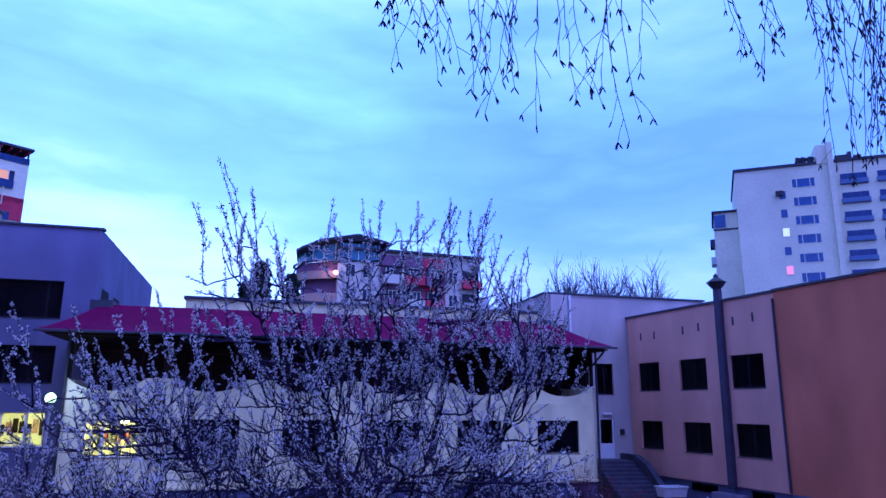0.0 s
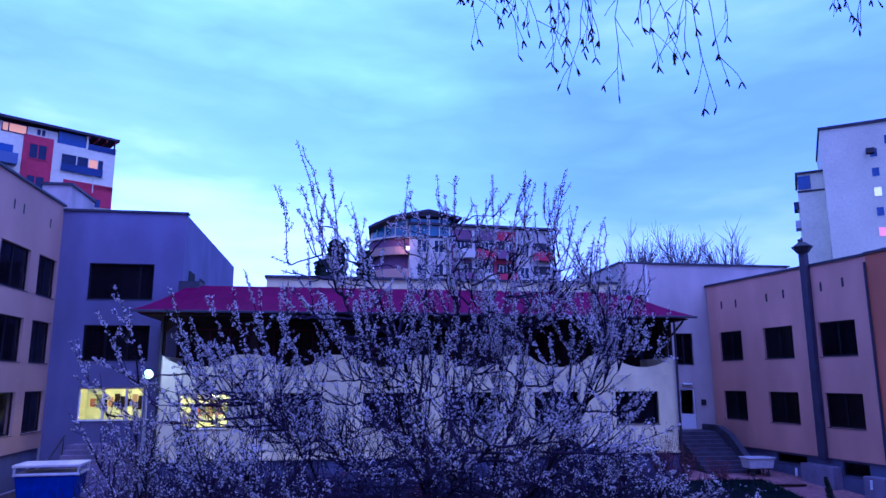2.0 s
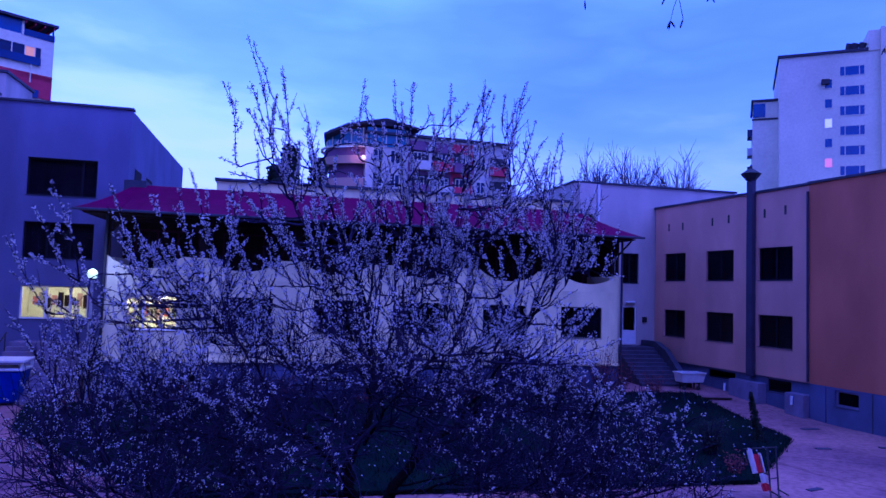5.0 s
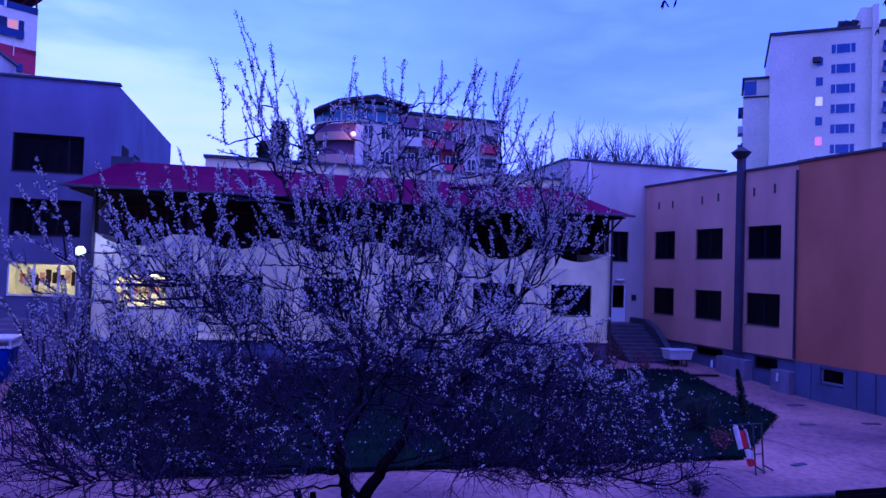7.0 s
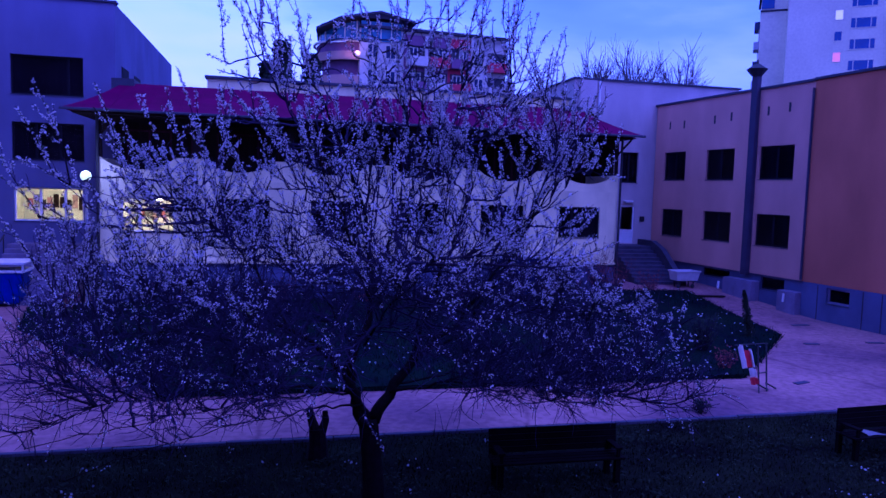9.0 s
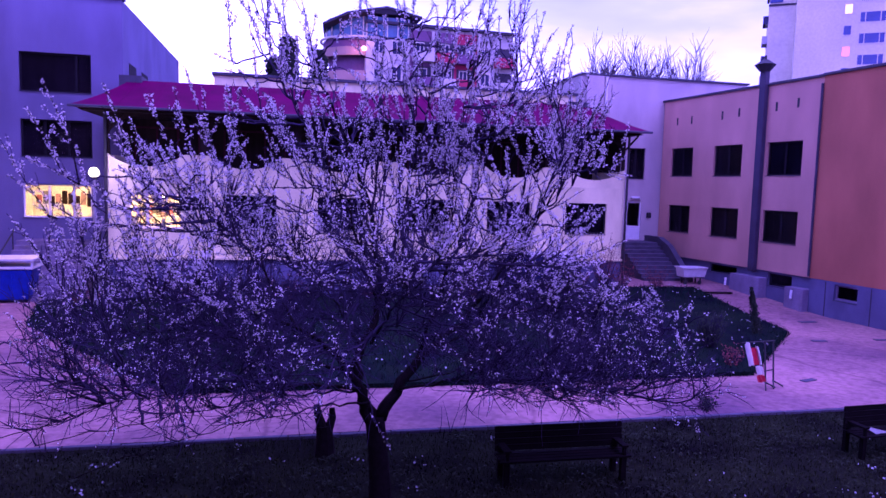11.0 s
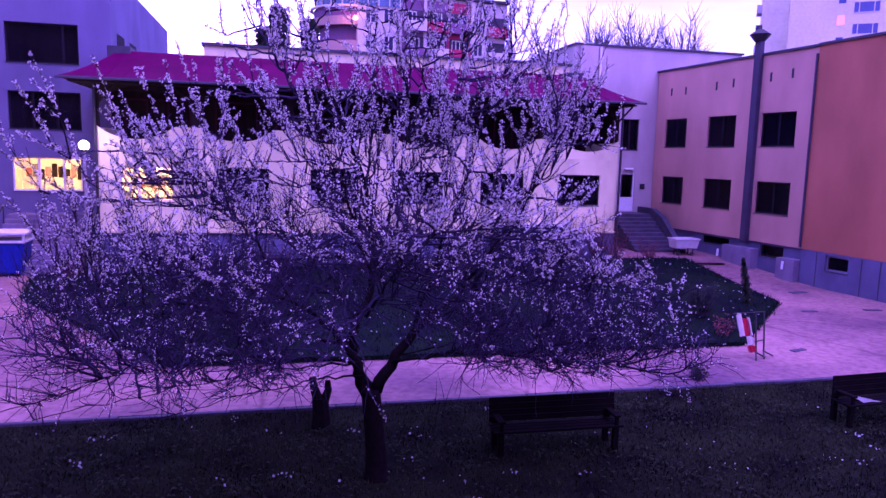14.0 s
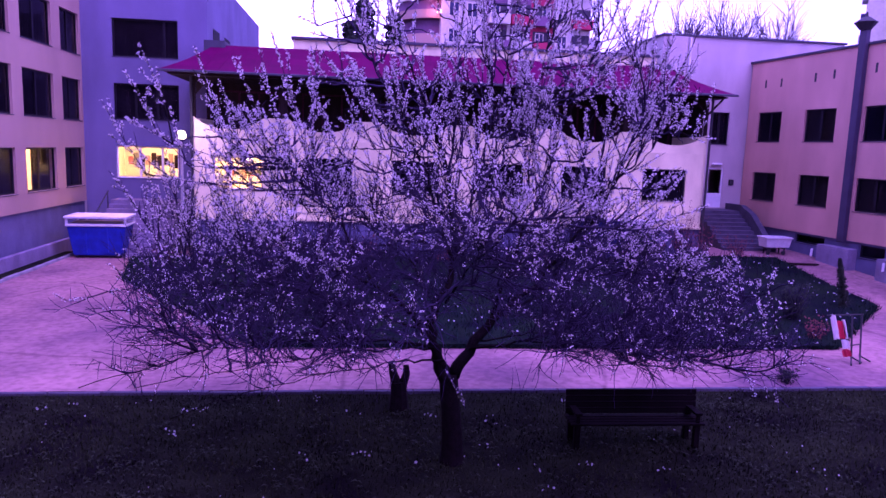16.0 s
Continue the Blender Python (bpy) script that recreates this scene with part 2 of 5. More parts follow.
M_FAR_P = mat("lilac grey render", (0.60, 0.56, 0.47), 0.9, 0.2, 0.2, 3, 0.0)
M_FAR_W = mat("far white render", (0.72, 0.70, 0.50), 0.9, 0.16, 0.12, 3, 0.0)
M_FAR_G = mat("far grey render", (0.50, 0.50, 0.53), 0.9, 0.1, 0.15, 3, 0.0)
M_FAR_R = mat("far red render", (0.46, 0.045, 0.085), 0.9, 0.2, 0.2, 3, 0.0)
M_FAR_V = mat("dull violet render", (0.20, 0.10, 0.17), 0.9, 0.2, 0.2, 3, 0.0)
M_FAR_TEAL = mat("teal glazing", (0.05, 0.17, 0.26), 0.2, 0.25, 0.4, 2, 0.0, spec=0.6)
# dark roof parts, and the painted shade of the far loggias
M_FAR_D = mat("far dark roof and recess shade", (0.045, 0.042, 0.055), 0.7, 0.2, 0.3, 3, 0.0)
M_FAR_GLASS = mat("far window glass", (0.03, 0.075, 0.25), 0.2, 0.2, 0.4, 2, 0.0, spec=0.6)
M_FAR_BLUE = mat("blue-grey balcony panel", (0.13, 0.17, 0.30), 0.7, 0.15, 0.4, 2, 0.0)
M_FAR_DEEP = mat("deep blue glazing", (0.02, 0.04, 0.16), 0.25, 0.3, 0.4, 2, 0.0, spec=0.4)
M_FAR_NAVY = mat("dark navy glazing", (0.015, 0.022, 0.07), 0.2, 0.3, 0.5, 2, 0.0, spec=0.3)
M_CONIFER = mat("dark conifer needles", (0.018, 0.032, 0.020), 0.85, 0.4, 3, 30, 0.0, rand=0.5)
M_REDBUSH = mat("reddish shrub twigs", (0.20, 0.05, 0.05), 0.85, 0.3, 5, 30, 0.0, rand=0.4)
M_FARTWIG = mat("far bare twigs", (0.10, 0.085, 0.085), 0.9, 0.2, 3, 30, 0.0)
M_GLASS = glass_mat("window glass")
M_LAMP = glow("lamp glow", (0.75, 1.0, 0.16), 2.0)
M_BULB = glow("warm bulb", (1.0, 0.62, 0.22), 2.2)
M_REDLIT = glow("red lit window", (1.0, 0.30, 0.22), 0.7)
M_WARMLIT = glow("warm lit window", (1.0, 0.40, 0.08), 0.5)
M_PALELIT = glow("pale lit window", (1.0, 0.95, 0.75), 0.55)

# ---------------------------------------------------------------- mesh helpers


def box(bm, x0, x1, y0, y1, z0, z1):
    v = [bm.verts.new((x, y, z)) for z in (z0, z1) for x, y in ((x0, y0), (x1, y0), (x1, y1), (x0, y1))]
    for f in ((3, 2, 1, 0), (4, 5, 6, 7), (0, 1, 5, 4), (1, 2, 6, 5), (2, 3, 7, 6), (3, 0, 4, 7)):
        bm.faces.new([v[i] for i in f])
    return v


def boxes(*rows, bevel=0.0):
    bm = bmesh.new()
    for r in rows:
        box(bm, *r)
    if bevel:
        bmesh.ops.bevel(bm, geom=bm.edges[:], offset=bevel, segments=1, affect="EDGES")
    return bm


def part(name, bm, material, parent=None, label="", smooth=False):
    me = bpy.data.meshes.new(name)
    if isinstance(bm, bmesh.types.BMesh):
        bm.to_mesh(me)
        bm.free()
    else:
        me.from_pydata(bm[0], [], bm[1])
    for m in (material if isinstance(material, (list, tuple)) else [material]):
        me.materials.append(m)
    if smooth:
        me.polygons.foreach_set("use_smooth", [True] * len(me.polygons))
    ob = new(name, me)
    if parent is not None:
        ob.parent = parent
    if label:
        ob["label"] = label
    return ob


def share(name, ob, parent, m):
    """Another object on the same mesh."""
    o = new(name, ob.data)
    o.parent = parent
    o.matrix_basis = m
    return o


def thing(name, m, label, category, group="", kind=""):
    e = new(name)
    e.empty_display_size = 0.2
    e.matrix_world = m
    return tagged(e, label, category, group, kind)


def tube(mesh, pts, radii, n=6, cap=True):
    """Adds a tapering tube along pts to mesh = (verts, faces)."""
    vs, fs = mesh
    base = len(vs)
    pts = [Vector(p) for p in pts]
    side = None
    for i, p in enumerate(pts):
        d = (pts[min(i + 1, len(pts) - 1)] - pts[max(i - 1, 0)]).normalized()
        if side is None:
            side = d.orthogonal().normalized()
        side = (side - d * side.dot(d)).normalized()
        up = d.cross(side)
        for k in range(n):
            a = 2 * math.pi * k / n
            vs.append(tuple(p + (side * math.cos(a) + up * math.sin(a)) * radii[i]))
    for i in range(len(pts) - 1):
        for k in range(n):
            a, b = base + i * n + k, base + i * n + (k + 1) % n
            fs.append((a, b, b + n, a + n))
    if cap:
        fs.append(tuple(range(base + n - 1, base - 1, -1)))
        fs.append(tuple(base + (len(pts) - 1) * n + k for k in range(n)))


def rod(p, q, r, n=8, r2=None):
    m = ([], [])
    tube(m, [p, q], [r, r if r2 is None else r2], n)
    return m


def wall_mesh(u0, u1, z0, z1, holes, thick, z_top=None):
    """A wall in its own plane: u along x, outside at y = 0, depth to y = thick, with real openings."""
    us = sorted({u0, u1, *[h[0] for h in holes], *[h[1] for h in holes]})
    zs = sorted({z0, z1, *[h[2] for h in holes], *[h[3] for h in holes]})
    full = lambda i, j: 0 <= i < len(us) - 1 and 0 <= j < len(zs) - 1 and not any(
        h[0] <= (us[i] + us[i + 1]) / 2 <= h[1] and h[2] <= (zs[j] + zs[j + 1]) / 2 <= h[3] for h in holes)
    bm = bmesh.new()
    q = lambda *p: bm.faces.new([bm.verts.new(c) for c in p])
    for i in range(len(us) - 1):
        for j in range(len(zs) - 1):
            if not full(i, j):
                continue
            a, b, c, d = us[i], us[i + 1], zs[j], zs[j + 1]
            q((a, 0, c), (b, 0, c), (b, 0, d), (a, 0, d))
            q((b, thick, c), (a, thick, c), (a, thick, d), (b, thick, d))
            if not full(i - 1, j):
                q((a, thick, c), (a, 0, c), (a, 0, d), (a, thick, d))
            if not full(i + 1, j):
                q((b, 0, c), (b, thick, c), (b, thick, d), (b, 0, d))
            if not full(i, j - 1):
                q((a, thick, c), (b, thick, c), (b, 0, c), (a, 0, c))
            if not full(i, j + 1):
                q((a, 0, d), (b, 0, d), (b, thick, d), (a, thick, d))
    bmesh.ops.remove_doubles(bm, verts=bm.verts[:], dist=1e-5)
    return bm


def ss(a, b, x):
    t = min(1.0, max(0.0, (x - a) / (b - a)))
    return t * t * (3 - 2 * t)


def gz(x, y):
    """Height of the ground: level near by, rising a little towards the far corner."""
    return 0.55 * ss(23, 32, y) * ss(6, 17, x)



# ---------------------------------------------------------------- ground
def grid_mesh(xs, ys, zf):
    vs = [(x, y, zf(x, y)) for y in ys for x in xs]
    n = len(xs)
    fs = [(j * n + i, j * n + i + 1, (j + 1) * n + i + 1, (j + 1) * n + i) for j in range(len(ys) - 1) for i in range(n - 1)]
    return vs, fs


far_out = [-1500, -600, -250, -120, -60]
xs = far_out + list(np.arange(-40, 60.1, 2.0)) + [90, 160, 300, 700, 1500]
ys = far_out + list(np.arange(-40, 60.1, 1.5)) + [90, 160, 300, 700, 1500]
xs, ys = [float(v) for v in xs], [float(v) for v in ys]
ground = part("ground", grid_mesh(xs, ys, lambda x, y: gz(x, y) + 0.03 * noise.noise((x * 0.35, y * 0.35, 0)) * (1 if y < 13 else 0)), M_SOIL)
tagged(ground, "dark short lawn and soil round the yard", "ground", kind="structure")

pave = bmesh.new()
px = [float(v) for v in np.arange(-12.75, 22.3, 1.0)]
py = [float(v) for v in np.arange(13.5, 35.3, 0.75)]
gv = {}
for x in px:
    for y in py:
        gv[x, y] = pave.verts.new((x, y, gz(x, y) + 0.05 + 0.012 * noise.noise((x * 0.5, y * 0.5, 3))))
for a, b in zip(px, px[1:]):
    for c, d in zip(py, py[1:]):
        pave.faces.new([gv[a, c], gv[b, c], gv[b, d], gv[a, d]])
pavement = tagged(part("pavement", pave, M_PAVE), "worn pale concrete yard with patches and cracks", "pavement", kind="structure")

BED = [(-2.6, 16.45), (12.3, 16.3), (17.35, 21.2), (18.15, 25.6), (18.5, 29.0), (15.4, 29.2), (-7.0, 29.2), (-9.3, 29.0), (-8.2, 24.6)]


def in_bed(x, y, poly=BED):
    hit = False
    for (a, b), (c, d) in zip(poly, poly[1:] + poly[:1]):
        if (b > y) != (d > y) and x < (c - a) * (y - b) / (d - b) + a:
            hit = not hit
    return hit


bm = bmesh.new()
top = [bm.verts.new((x, y, gz(x, y) + 0.16)) for x, y in BED]
low = [bm.verts.new((x, y, gz(x, y) - 0.05)) for x, y in BED]
bm.faces.new(top)
for i in range(len(BED)):
    j = (i + 1) % len(BED)
    bm.faces.new([low[i], low[j], top[j], top[i]])
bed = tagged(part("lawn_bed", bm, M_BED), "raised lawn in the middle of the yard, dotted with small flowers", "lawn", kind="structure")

# ---------------------------------------------------------------- windows and walls
WIN_CACHE = {}


def window(parent, m, w, h, splits=(), frame_mat=None, sill=True, dark=True):
    """An opening's window: frame with bars, panes, sill. m: the opening's lower left corner on the wall's outer face."""
    fm = frame_mat or M_FRAME
    key = (round(w, 2), round(h, 2), tuple(splits), fm.name, dark)
    if key not in WIN_CACHE:
        f = 0.07
        edges = [0, *splits, 1]
        gaps = [(a * w + (f if a == 0 else 0.05), b * w - (f if b == 1 else 0.05), f, h - f) for a, b in zip(edges, edges[1:])]
        fb = wall_mesh(0, w, 0, h, gaps, 0.07)
        bmesh.ops.translate(fb, verts=fb.verts[:], vec=(0, 0.10, 0))
        ob = part("window", fb, fm, parent)
        panes = [part("pane", boxes((a * w + 0.05, b * w - 0.05, 0.130, 0.138, 0.06, h - 0.06)), M_GLASS) for a, b in zip(edges, edges[1:])]
        s_ob = part("window_sill", boxes((-0.02, w + 0.02, -0.03, 0.10, -0.035, -0.004), bevel=0.006), M_COPING)
        # near-black sheet stands in for the unlit room's darkness behind the panes
        dark_sheet = part("curtain", boxes((0.02, w - 0.02, 0.20, 0.215, 0.02, h - 0.02)), M_DARKSHEET) if dark else None
        for o in (*panes, s_ob, *([dark_sheet] if dark else [])):
            o.parent = ob
        for o in panes:
            o.visible_shadow = False
        WIN_CACHE[key] = (ob, panes, s_ob, dark_sheet)
        ob.matrix_basis = m
        return ob
    o0, panes, s_ob, dark_sheet = WIN_CACHE[key]
    ob = share("window", o0, parent, m)
    for p in panes:
        share("pane", p, ob, Matrix()).visible_shadow = False
    share("window_sill", s_ob, ob, Matrix())
    if dark_sheet:
        share("curtain", dark_sheet, ob, Matrix())
    return ob


def wing(m, u1, z0, z1, holes, material, label, depth, splits=(0.5,), frame_mat=None, roof_drop=0.25):
    """A block: its front wall with windows, three plain walls, flat roof with dark flashing."""
    root = thing("kindergarten_wing", m, label, "building", "wings of the kindergarten")
    part("wall", wall_mesh(0, u1, z0, z1, holes, 0.3), material, root)
    part("wall", boxes((0, 0.3, 0.3, depth, z0, z1)), material, root)
    part("wall", boxes((u1 - 0.3, u1, 0.3, depth, z0, z1)), material, root)
    part("wall", boxes((0.3, u1 - 0.3, depth - 0.3, depth, z0, z1)), material, root)
    part("roof", boxes((0.3, u1 - 0.3, 0.3, depth - 0.3, z1 - roof_drop - 0.2, z1 - roof_drop)), M_COPING, root)
    part("coping", boxes((-0.08, u1 + 0.08, -0.09, 0.36, z1 + 0.003, z1 + 0.10), (-0.08, 0.36, 0.36, depth, z1 + 0.003, z1 + 0.10)), M_COPING, root, "dark sheet flashing")
    for h in holes:
        if len(h) > 4 and h[4] == "none":
            continue
        window(root, pose(h[0], 0, h[2]), h[1] - h[0], h[3] - h[2], h[4] if len(h) > 4 else splits, h[5] if len(h) > 5 else frame_mat, dark=not (len(h) > 6))
    return root


# the wing with peach and orange render
R_M = pose(20.04, 35.15, 0, 0, 0, -83.04)
ru = lambda y: (35.15 - y) * 1.0074
R_COLS = [(34.35, 32.63), (31.08, 29.2), (27.68, 25.75)]
holes = [(ru(a), ru(b), z, z + h) for a, b in R_COLS for z, h in ((5.82, 1.48), (2.84, 1.43))]
UO = ru(24.88)
right = wing(R_M, UO, 1.55, 9.83, holes, M_PEACH, "peach rendered two-storey wing with dark windows and grey plinth", 11.0)
part("wall", boxes((UO, UO + 15.0, -0.03, 0.3, 1.55, 9.86)), M_ORANGE, right, "orange rendered blank wall")
part("wall", boxes((UO + 14.7, UO + 15.0, 0.3, 11.0, 1.55, 9.86)), M_ORANGE, right, "orange rendered blank wall")
part("roof", boxes((UO, UO + 14.7, 0.3, 11.0, 9.4, 9.6)), M_COPING, right)
part("coping", boxes((UO, UO + 15.1, -0.12, 0.36, 9.863, 9.96)), M_COPING, right, "dark sheet flashing")
base_holes = [(4.14, 6.0, 1.06, 1.44), (7.95, 9.28, 0.90, 1.44)]
part("plinth", wall_mesh(0, UO, -0.3, 1.547, base_holes, 0.3), M_PLINTH, right, "grey rendered plinth with cellar windows").location.y = 0.14
for a, b, c, d in base_holes:
    window(right, pose(a, 0.14, c), b - a, d - c, (), None)
side_holes = [(11.56, 12.62, 0.82, 1.44)]
part("plinth", wall_mesh(UO + 0.003, UO + 15.0, -0.3, 1.547, side_holes, 0.3), M_PLINTH, right, "grey rendered plinth flush with the orange wall").location.y = -0.02
for a, b, c, d in side_holes:
    window(right, pose(a, -0.02, c), b - a, d - c, (), M_WELL)
for u in (11.15, 13.2, 13.98, 15.4, 17.2):
    part("joint_strip", boxes((u - 0.02, u + 0.02, -0.032, -0.023, -0.1, 1.5)), M_FLUE, right, "thin dark joint in the plinth")
for a, b, h in ((6.08, 7.9, 1.22), (9.36, UO - 0.01, 1.06)):
    part("light_well", boxes((a, b, -0.34, 0.137, -0.1, h), bevel=0.02), M_WELL, right, "low pale rendered light-well wall")
for y, z in ((34.0, 8.72), (32.88, 8.7), (30.66, 8.75), (29.55, 8.8), (27.31, 8.85), (26.14, 8.9)):
    part("vent", boxes((ru(y) - 0.06, ru(y) + 0.06, -0.006, 0.0, z - 0.2, z + 0.2)), M_IRON, right, "narrow dark vent slot")
part("downpipe", rod((UO - 0.02, -0.09, 1.6), (UO - 0.02, -0.09, 9.55), 0.05, 8), M_FLUE, right, "thin dark downpipe")
flue = part("flue", boxes((ru(28.16), ru(27.80), -0.26, -0.003, 1.45, 10.45), bevel=0.03), M_FLUE, right, "grey square flue pipe")
cap = bmesh.new()
bmesh.ops.create_cone(cap, cap_ends=True, segments=8, radius1=0.22, radius2=0.44, depth=0.28, matrix=Matrix.Translation((ru(27.97), -0.16, 10.59)))
bmesh.ops.create_cone(cap, cap_ends=True, segments=8, radius1=0.46, radius2=0.14, depth=0.22, matrix=Matrix.Translation((ru(27.97), -0.16, 10.86)))
bmesh.ops.create_cone(cap, cap_ends=True, segments=8, radius1=0.07, radius2=0.04, depth=0.25, matrix=Matrix.Translation((ru(27.97), -0.16, 11.05)))
part("flue_cap", cap, M_IRON, right, "dark flared chimney cap")
for y, z in ((29.3, 0.42), (25.42, 0.40)):
    part("drain_spout", rod((ru(y), -0.42, z + 0.2), (ru(y), -0.40, z + 0.55), 0.05), M_WFRAME, right, "short white downpipe end")

# the taller block in the far corner, with door
annex_holes = [(2.92, 3.95, 5.64, 7.3, (0.5,)), (3.0, 3.88, 2.3, 4.4, "none")]
annex = wing(pose(15.1, 35.2, 0), 10.0, 0.0, 11.05, annex_holes, M_ANNEX, "pale rendered corner block with entrance door", 12.0)
part("pilaster", boxes((0.25, 1.2, -0.25, -0.003, 9.0, 11.0)), M_ANNEX, annex, "projecting pale shaft")
part("downpipe", rod((1.42, -0.10, 2.0), (1.42, -0.10, 11.0), 0.07), M_WFRAME, annex, "white downpipe")
door = part("door", boxes((3.0, 3.08, 0.06, 0.14, 2.3, 4.4), (3.80, 3.88, 0.06, 0.14, 2.3, 4.4), (3.08, 3.80, 0.06, 0.14, 4.3, 4.4), (3.08, 3.80, 0.06, 0.14, 2.3, 3.05)), M_WFRAME, annex, "white entrance door with dark glass")
part("pane", boxes((3.08, 3.80, 0.095, 0.105, 3.05, 4.3)), M_GLASS, door)
part("door_handle", rod((3.72, 0.03, 3.2), (3.72, 0.03, 3.5), 0.015), M_STEEL, door)
part("door_light", boxes((3.18, 3.7, -0.18, -0.003, 4.52, 4.66), bevel=0.04), M_LID, annex, "pale oval wall light, unlit")
part("letter_box", boxes((4.2, 4.45, -0.12, -0.003, 3.5, 3.8), bevel=0.02), M_IRON, annex, "small dark letter box")

# the three-storey wing and its end block
# the wing's near stretch is unseen, added to shut out sky light too
YW0 = -0.6
l_holes = [(a - YW0, b - YW0, z, z + h) for a, b in ((24.55, 27.22), (28.03, 30.68), (31.52, 33.45)) for z, h in ((8.5, 1.73), (5.62, 1.78), (2.72, 1.70))]
l_holes[5] = (*l_holes[5], (0.48,), None, "lit")
left = wing(pose(-12.75, YW0, 0, 0, 0, 90), 33.66 - YW0, 2.0, 12.85, l_holes, M_TAN, "ochre rendered three-storey wing with dark windows", 12.0, splits=(0.48,))
part("plinth", boxes((0, 33.66 - YW0, 0.10, 0.4, -0.2, 1.997)), M_PLINTH, left, "dark grey plinth")
for y, z in ((28.75, 11.75), (29.6, 11.75), (25.6, 11.75), (24.7, 11.75), (32.3, 11.75)):
    part("vent", boxes((y - YW0 - 0.06, y - YW0 + 0.06, -0.006, 0.0, z - 0.2, z + 0.2)), M_IRON, left, "narrow dark vent slot")

f_holes = [(1.33, 4.2, 8.55, 10.22, (0.78,)), (1.33, 4.2, 5.75, 7.36, (0.33, 0.66)), (1.36, 4.14, 3.08, 4.56, (0.375, 0.73), M_WFRAME, "lit")]
end_block = wing(pose(-12.75, 33.66, 0), 5.5, 0.0, 12.66, f_holes, M_WHITE_SHADED, "pale rendered end block with one lit ground-floor window", 15.9)
side = part("window", boxes((5.503, 5.52, 1.2, 2.7, 8.7, 10.15)), M_FRAME, end_block)
share("window", side, end_block, pose(0, 2.75, 0))

# low roof house behind it
hut = thing("roof_house", pose(-17.2, 42, 0), "small pale roof house on the kindergarten", "roof house")
part("wall", boxes((0, 1.6, 0, 4, 0.0, 16.1)), M_ANNEX, hut)
part("coping", boxes((-0.1, 1.7, -0.1, 4.1, 16.103, 16.25)), M_COPING, hut)

# ---------------------------------------------------------------- the middle block with loggia and red roof
X0, X1, YF = -7.05, 15.0, 29.5
BAY = (X1 - X0) / 6
mid = thing("kindergarten_wing", pose(0, 0, 0), "cream middle block with scalloped loggia parapet and crimson roof", "building", "wings of the kindergarten")
w_holes = [(X0 + BAY * (k + 0.5) - 1.0 - X0, X0 + BAY * (k + 0.5) + 1.0 - X0, 2.94, 4.34) for k in range(6)]
wob = part("wall", wall_mesh(0, X1 - X0, 1.8, 5.05, w_holes, 0.3), M_CREAM, mid)
wob.location = (X0, YF, 0)
for k, h in enumerate(w_holes):
    window(mid, pose(X0 + h[0], YF, h[2]), 2.0, 1.4, (0.34,), M_WFRAME if k == 0 else None, dark=k > 0)
# scalloped parapet
wave = bmesh.new()
N = 180


def scallop(x):
    """Top of the parapet: flat shoulders with a round dip in each bay, nearer the ends towards both sides."""
    k = min(5, int((x - X0) / BAY))
    t = (x - X0) / BAY - k
    off = abs(t - 0.5 - 0.10 * (k / 2.5 - 1)) / 0.375
    return 5.90 - (0.50 * (1 - off ** 2.2) ** 0.8 if off < 1 else 0.0)


rowsw = []
for i in range(N + 1):
    x = X0 + (X1 - X0) * i / N
    z = scallop(x)
    rowsw.append([wave.verts.new(c) for c in ((x, YF, 5.05), (x, YF, z), (x, YF + 0.22, z), (x, YF + 0.22, 5.05))])
for a, b in zip(rowsw, rowsw[1:]):
    for k in range(3):
        wave.faces.new([a[k], b[k], b[k + 1], a[k + 1]])
wave.faces.new(rowsw[0])
wave.faces.new(rowsw[-1][::-1])
bmesh.ops.recalc_face_normals(wave, faces=wave.faces[:])
part("parapet", wave, M_CREAM, mid, "cream parapet with scalloped top")
part("ledge", boxes((X0 - 0.06, X1 + 0.06, YF - 0.09, YF + 0.3, 1.70, 1.797), bevel=0.01), M_CREAM, mid)
part("plinth", boxes((X0, X1, YF + 0.05, YF + 0.3, -0.2, 1.697)), M_PLINTH, mid)
part("wall", boxes((X0, X0 + 0.3, YF + 0.3, 34.2, -0.2, 5.8)), M_CREAM, mid)
part("wall", boxes((X1 - 0.3, X1, YF + 0.3, 35.1, -0.2, 5.8)), M_CREAM, mid)
part("floor", boxes((X0 + 0.3, X1 - 0.3, YF + 0.3, 34.5, 4.75, 5.0)), M_PLINTH, mid)
# loggia back wall with door frames; its shade is put into the near-black colour
lob = part("wall", wall_mesh(0, X1 - X0, 5.0, 9.0, [], 0.25), M_DARKWOOD, mid, "loggia back wall, its shade painted near-black")
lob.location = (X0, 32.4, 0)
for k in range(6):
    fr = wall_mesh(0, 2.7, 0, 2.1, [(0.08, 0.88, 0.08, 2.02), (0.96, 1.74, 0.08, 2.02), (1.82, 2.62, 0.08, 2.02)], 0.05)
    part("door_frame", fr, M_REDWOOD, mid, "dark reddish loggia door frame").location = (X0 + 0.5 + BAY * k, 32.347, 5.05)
# added sheet closes the open end, standing in for the shade inside
part("end_shade_sheet", boxes((X1 - 0.24, X1 - 0.10, YF + 0.3, 32.39, 5.803, 7.447)), M_DARKWOOD, mid, "dark sheet added for the shaded loggia end")
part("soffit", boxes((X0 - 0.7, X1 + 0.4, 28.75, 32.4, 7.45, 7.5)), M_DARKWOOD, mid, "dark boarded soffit")
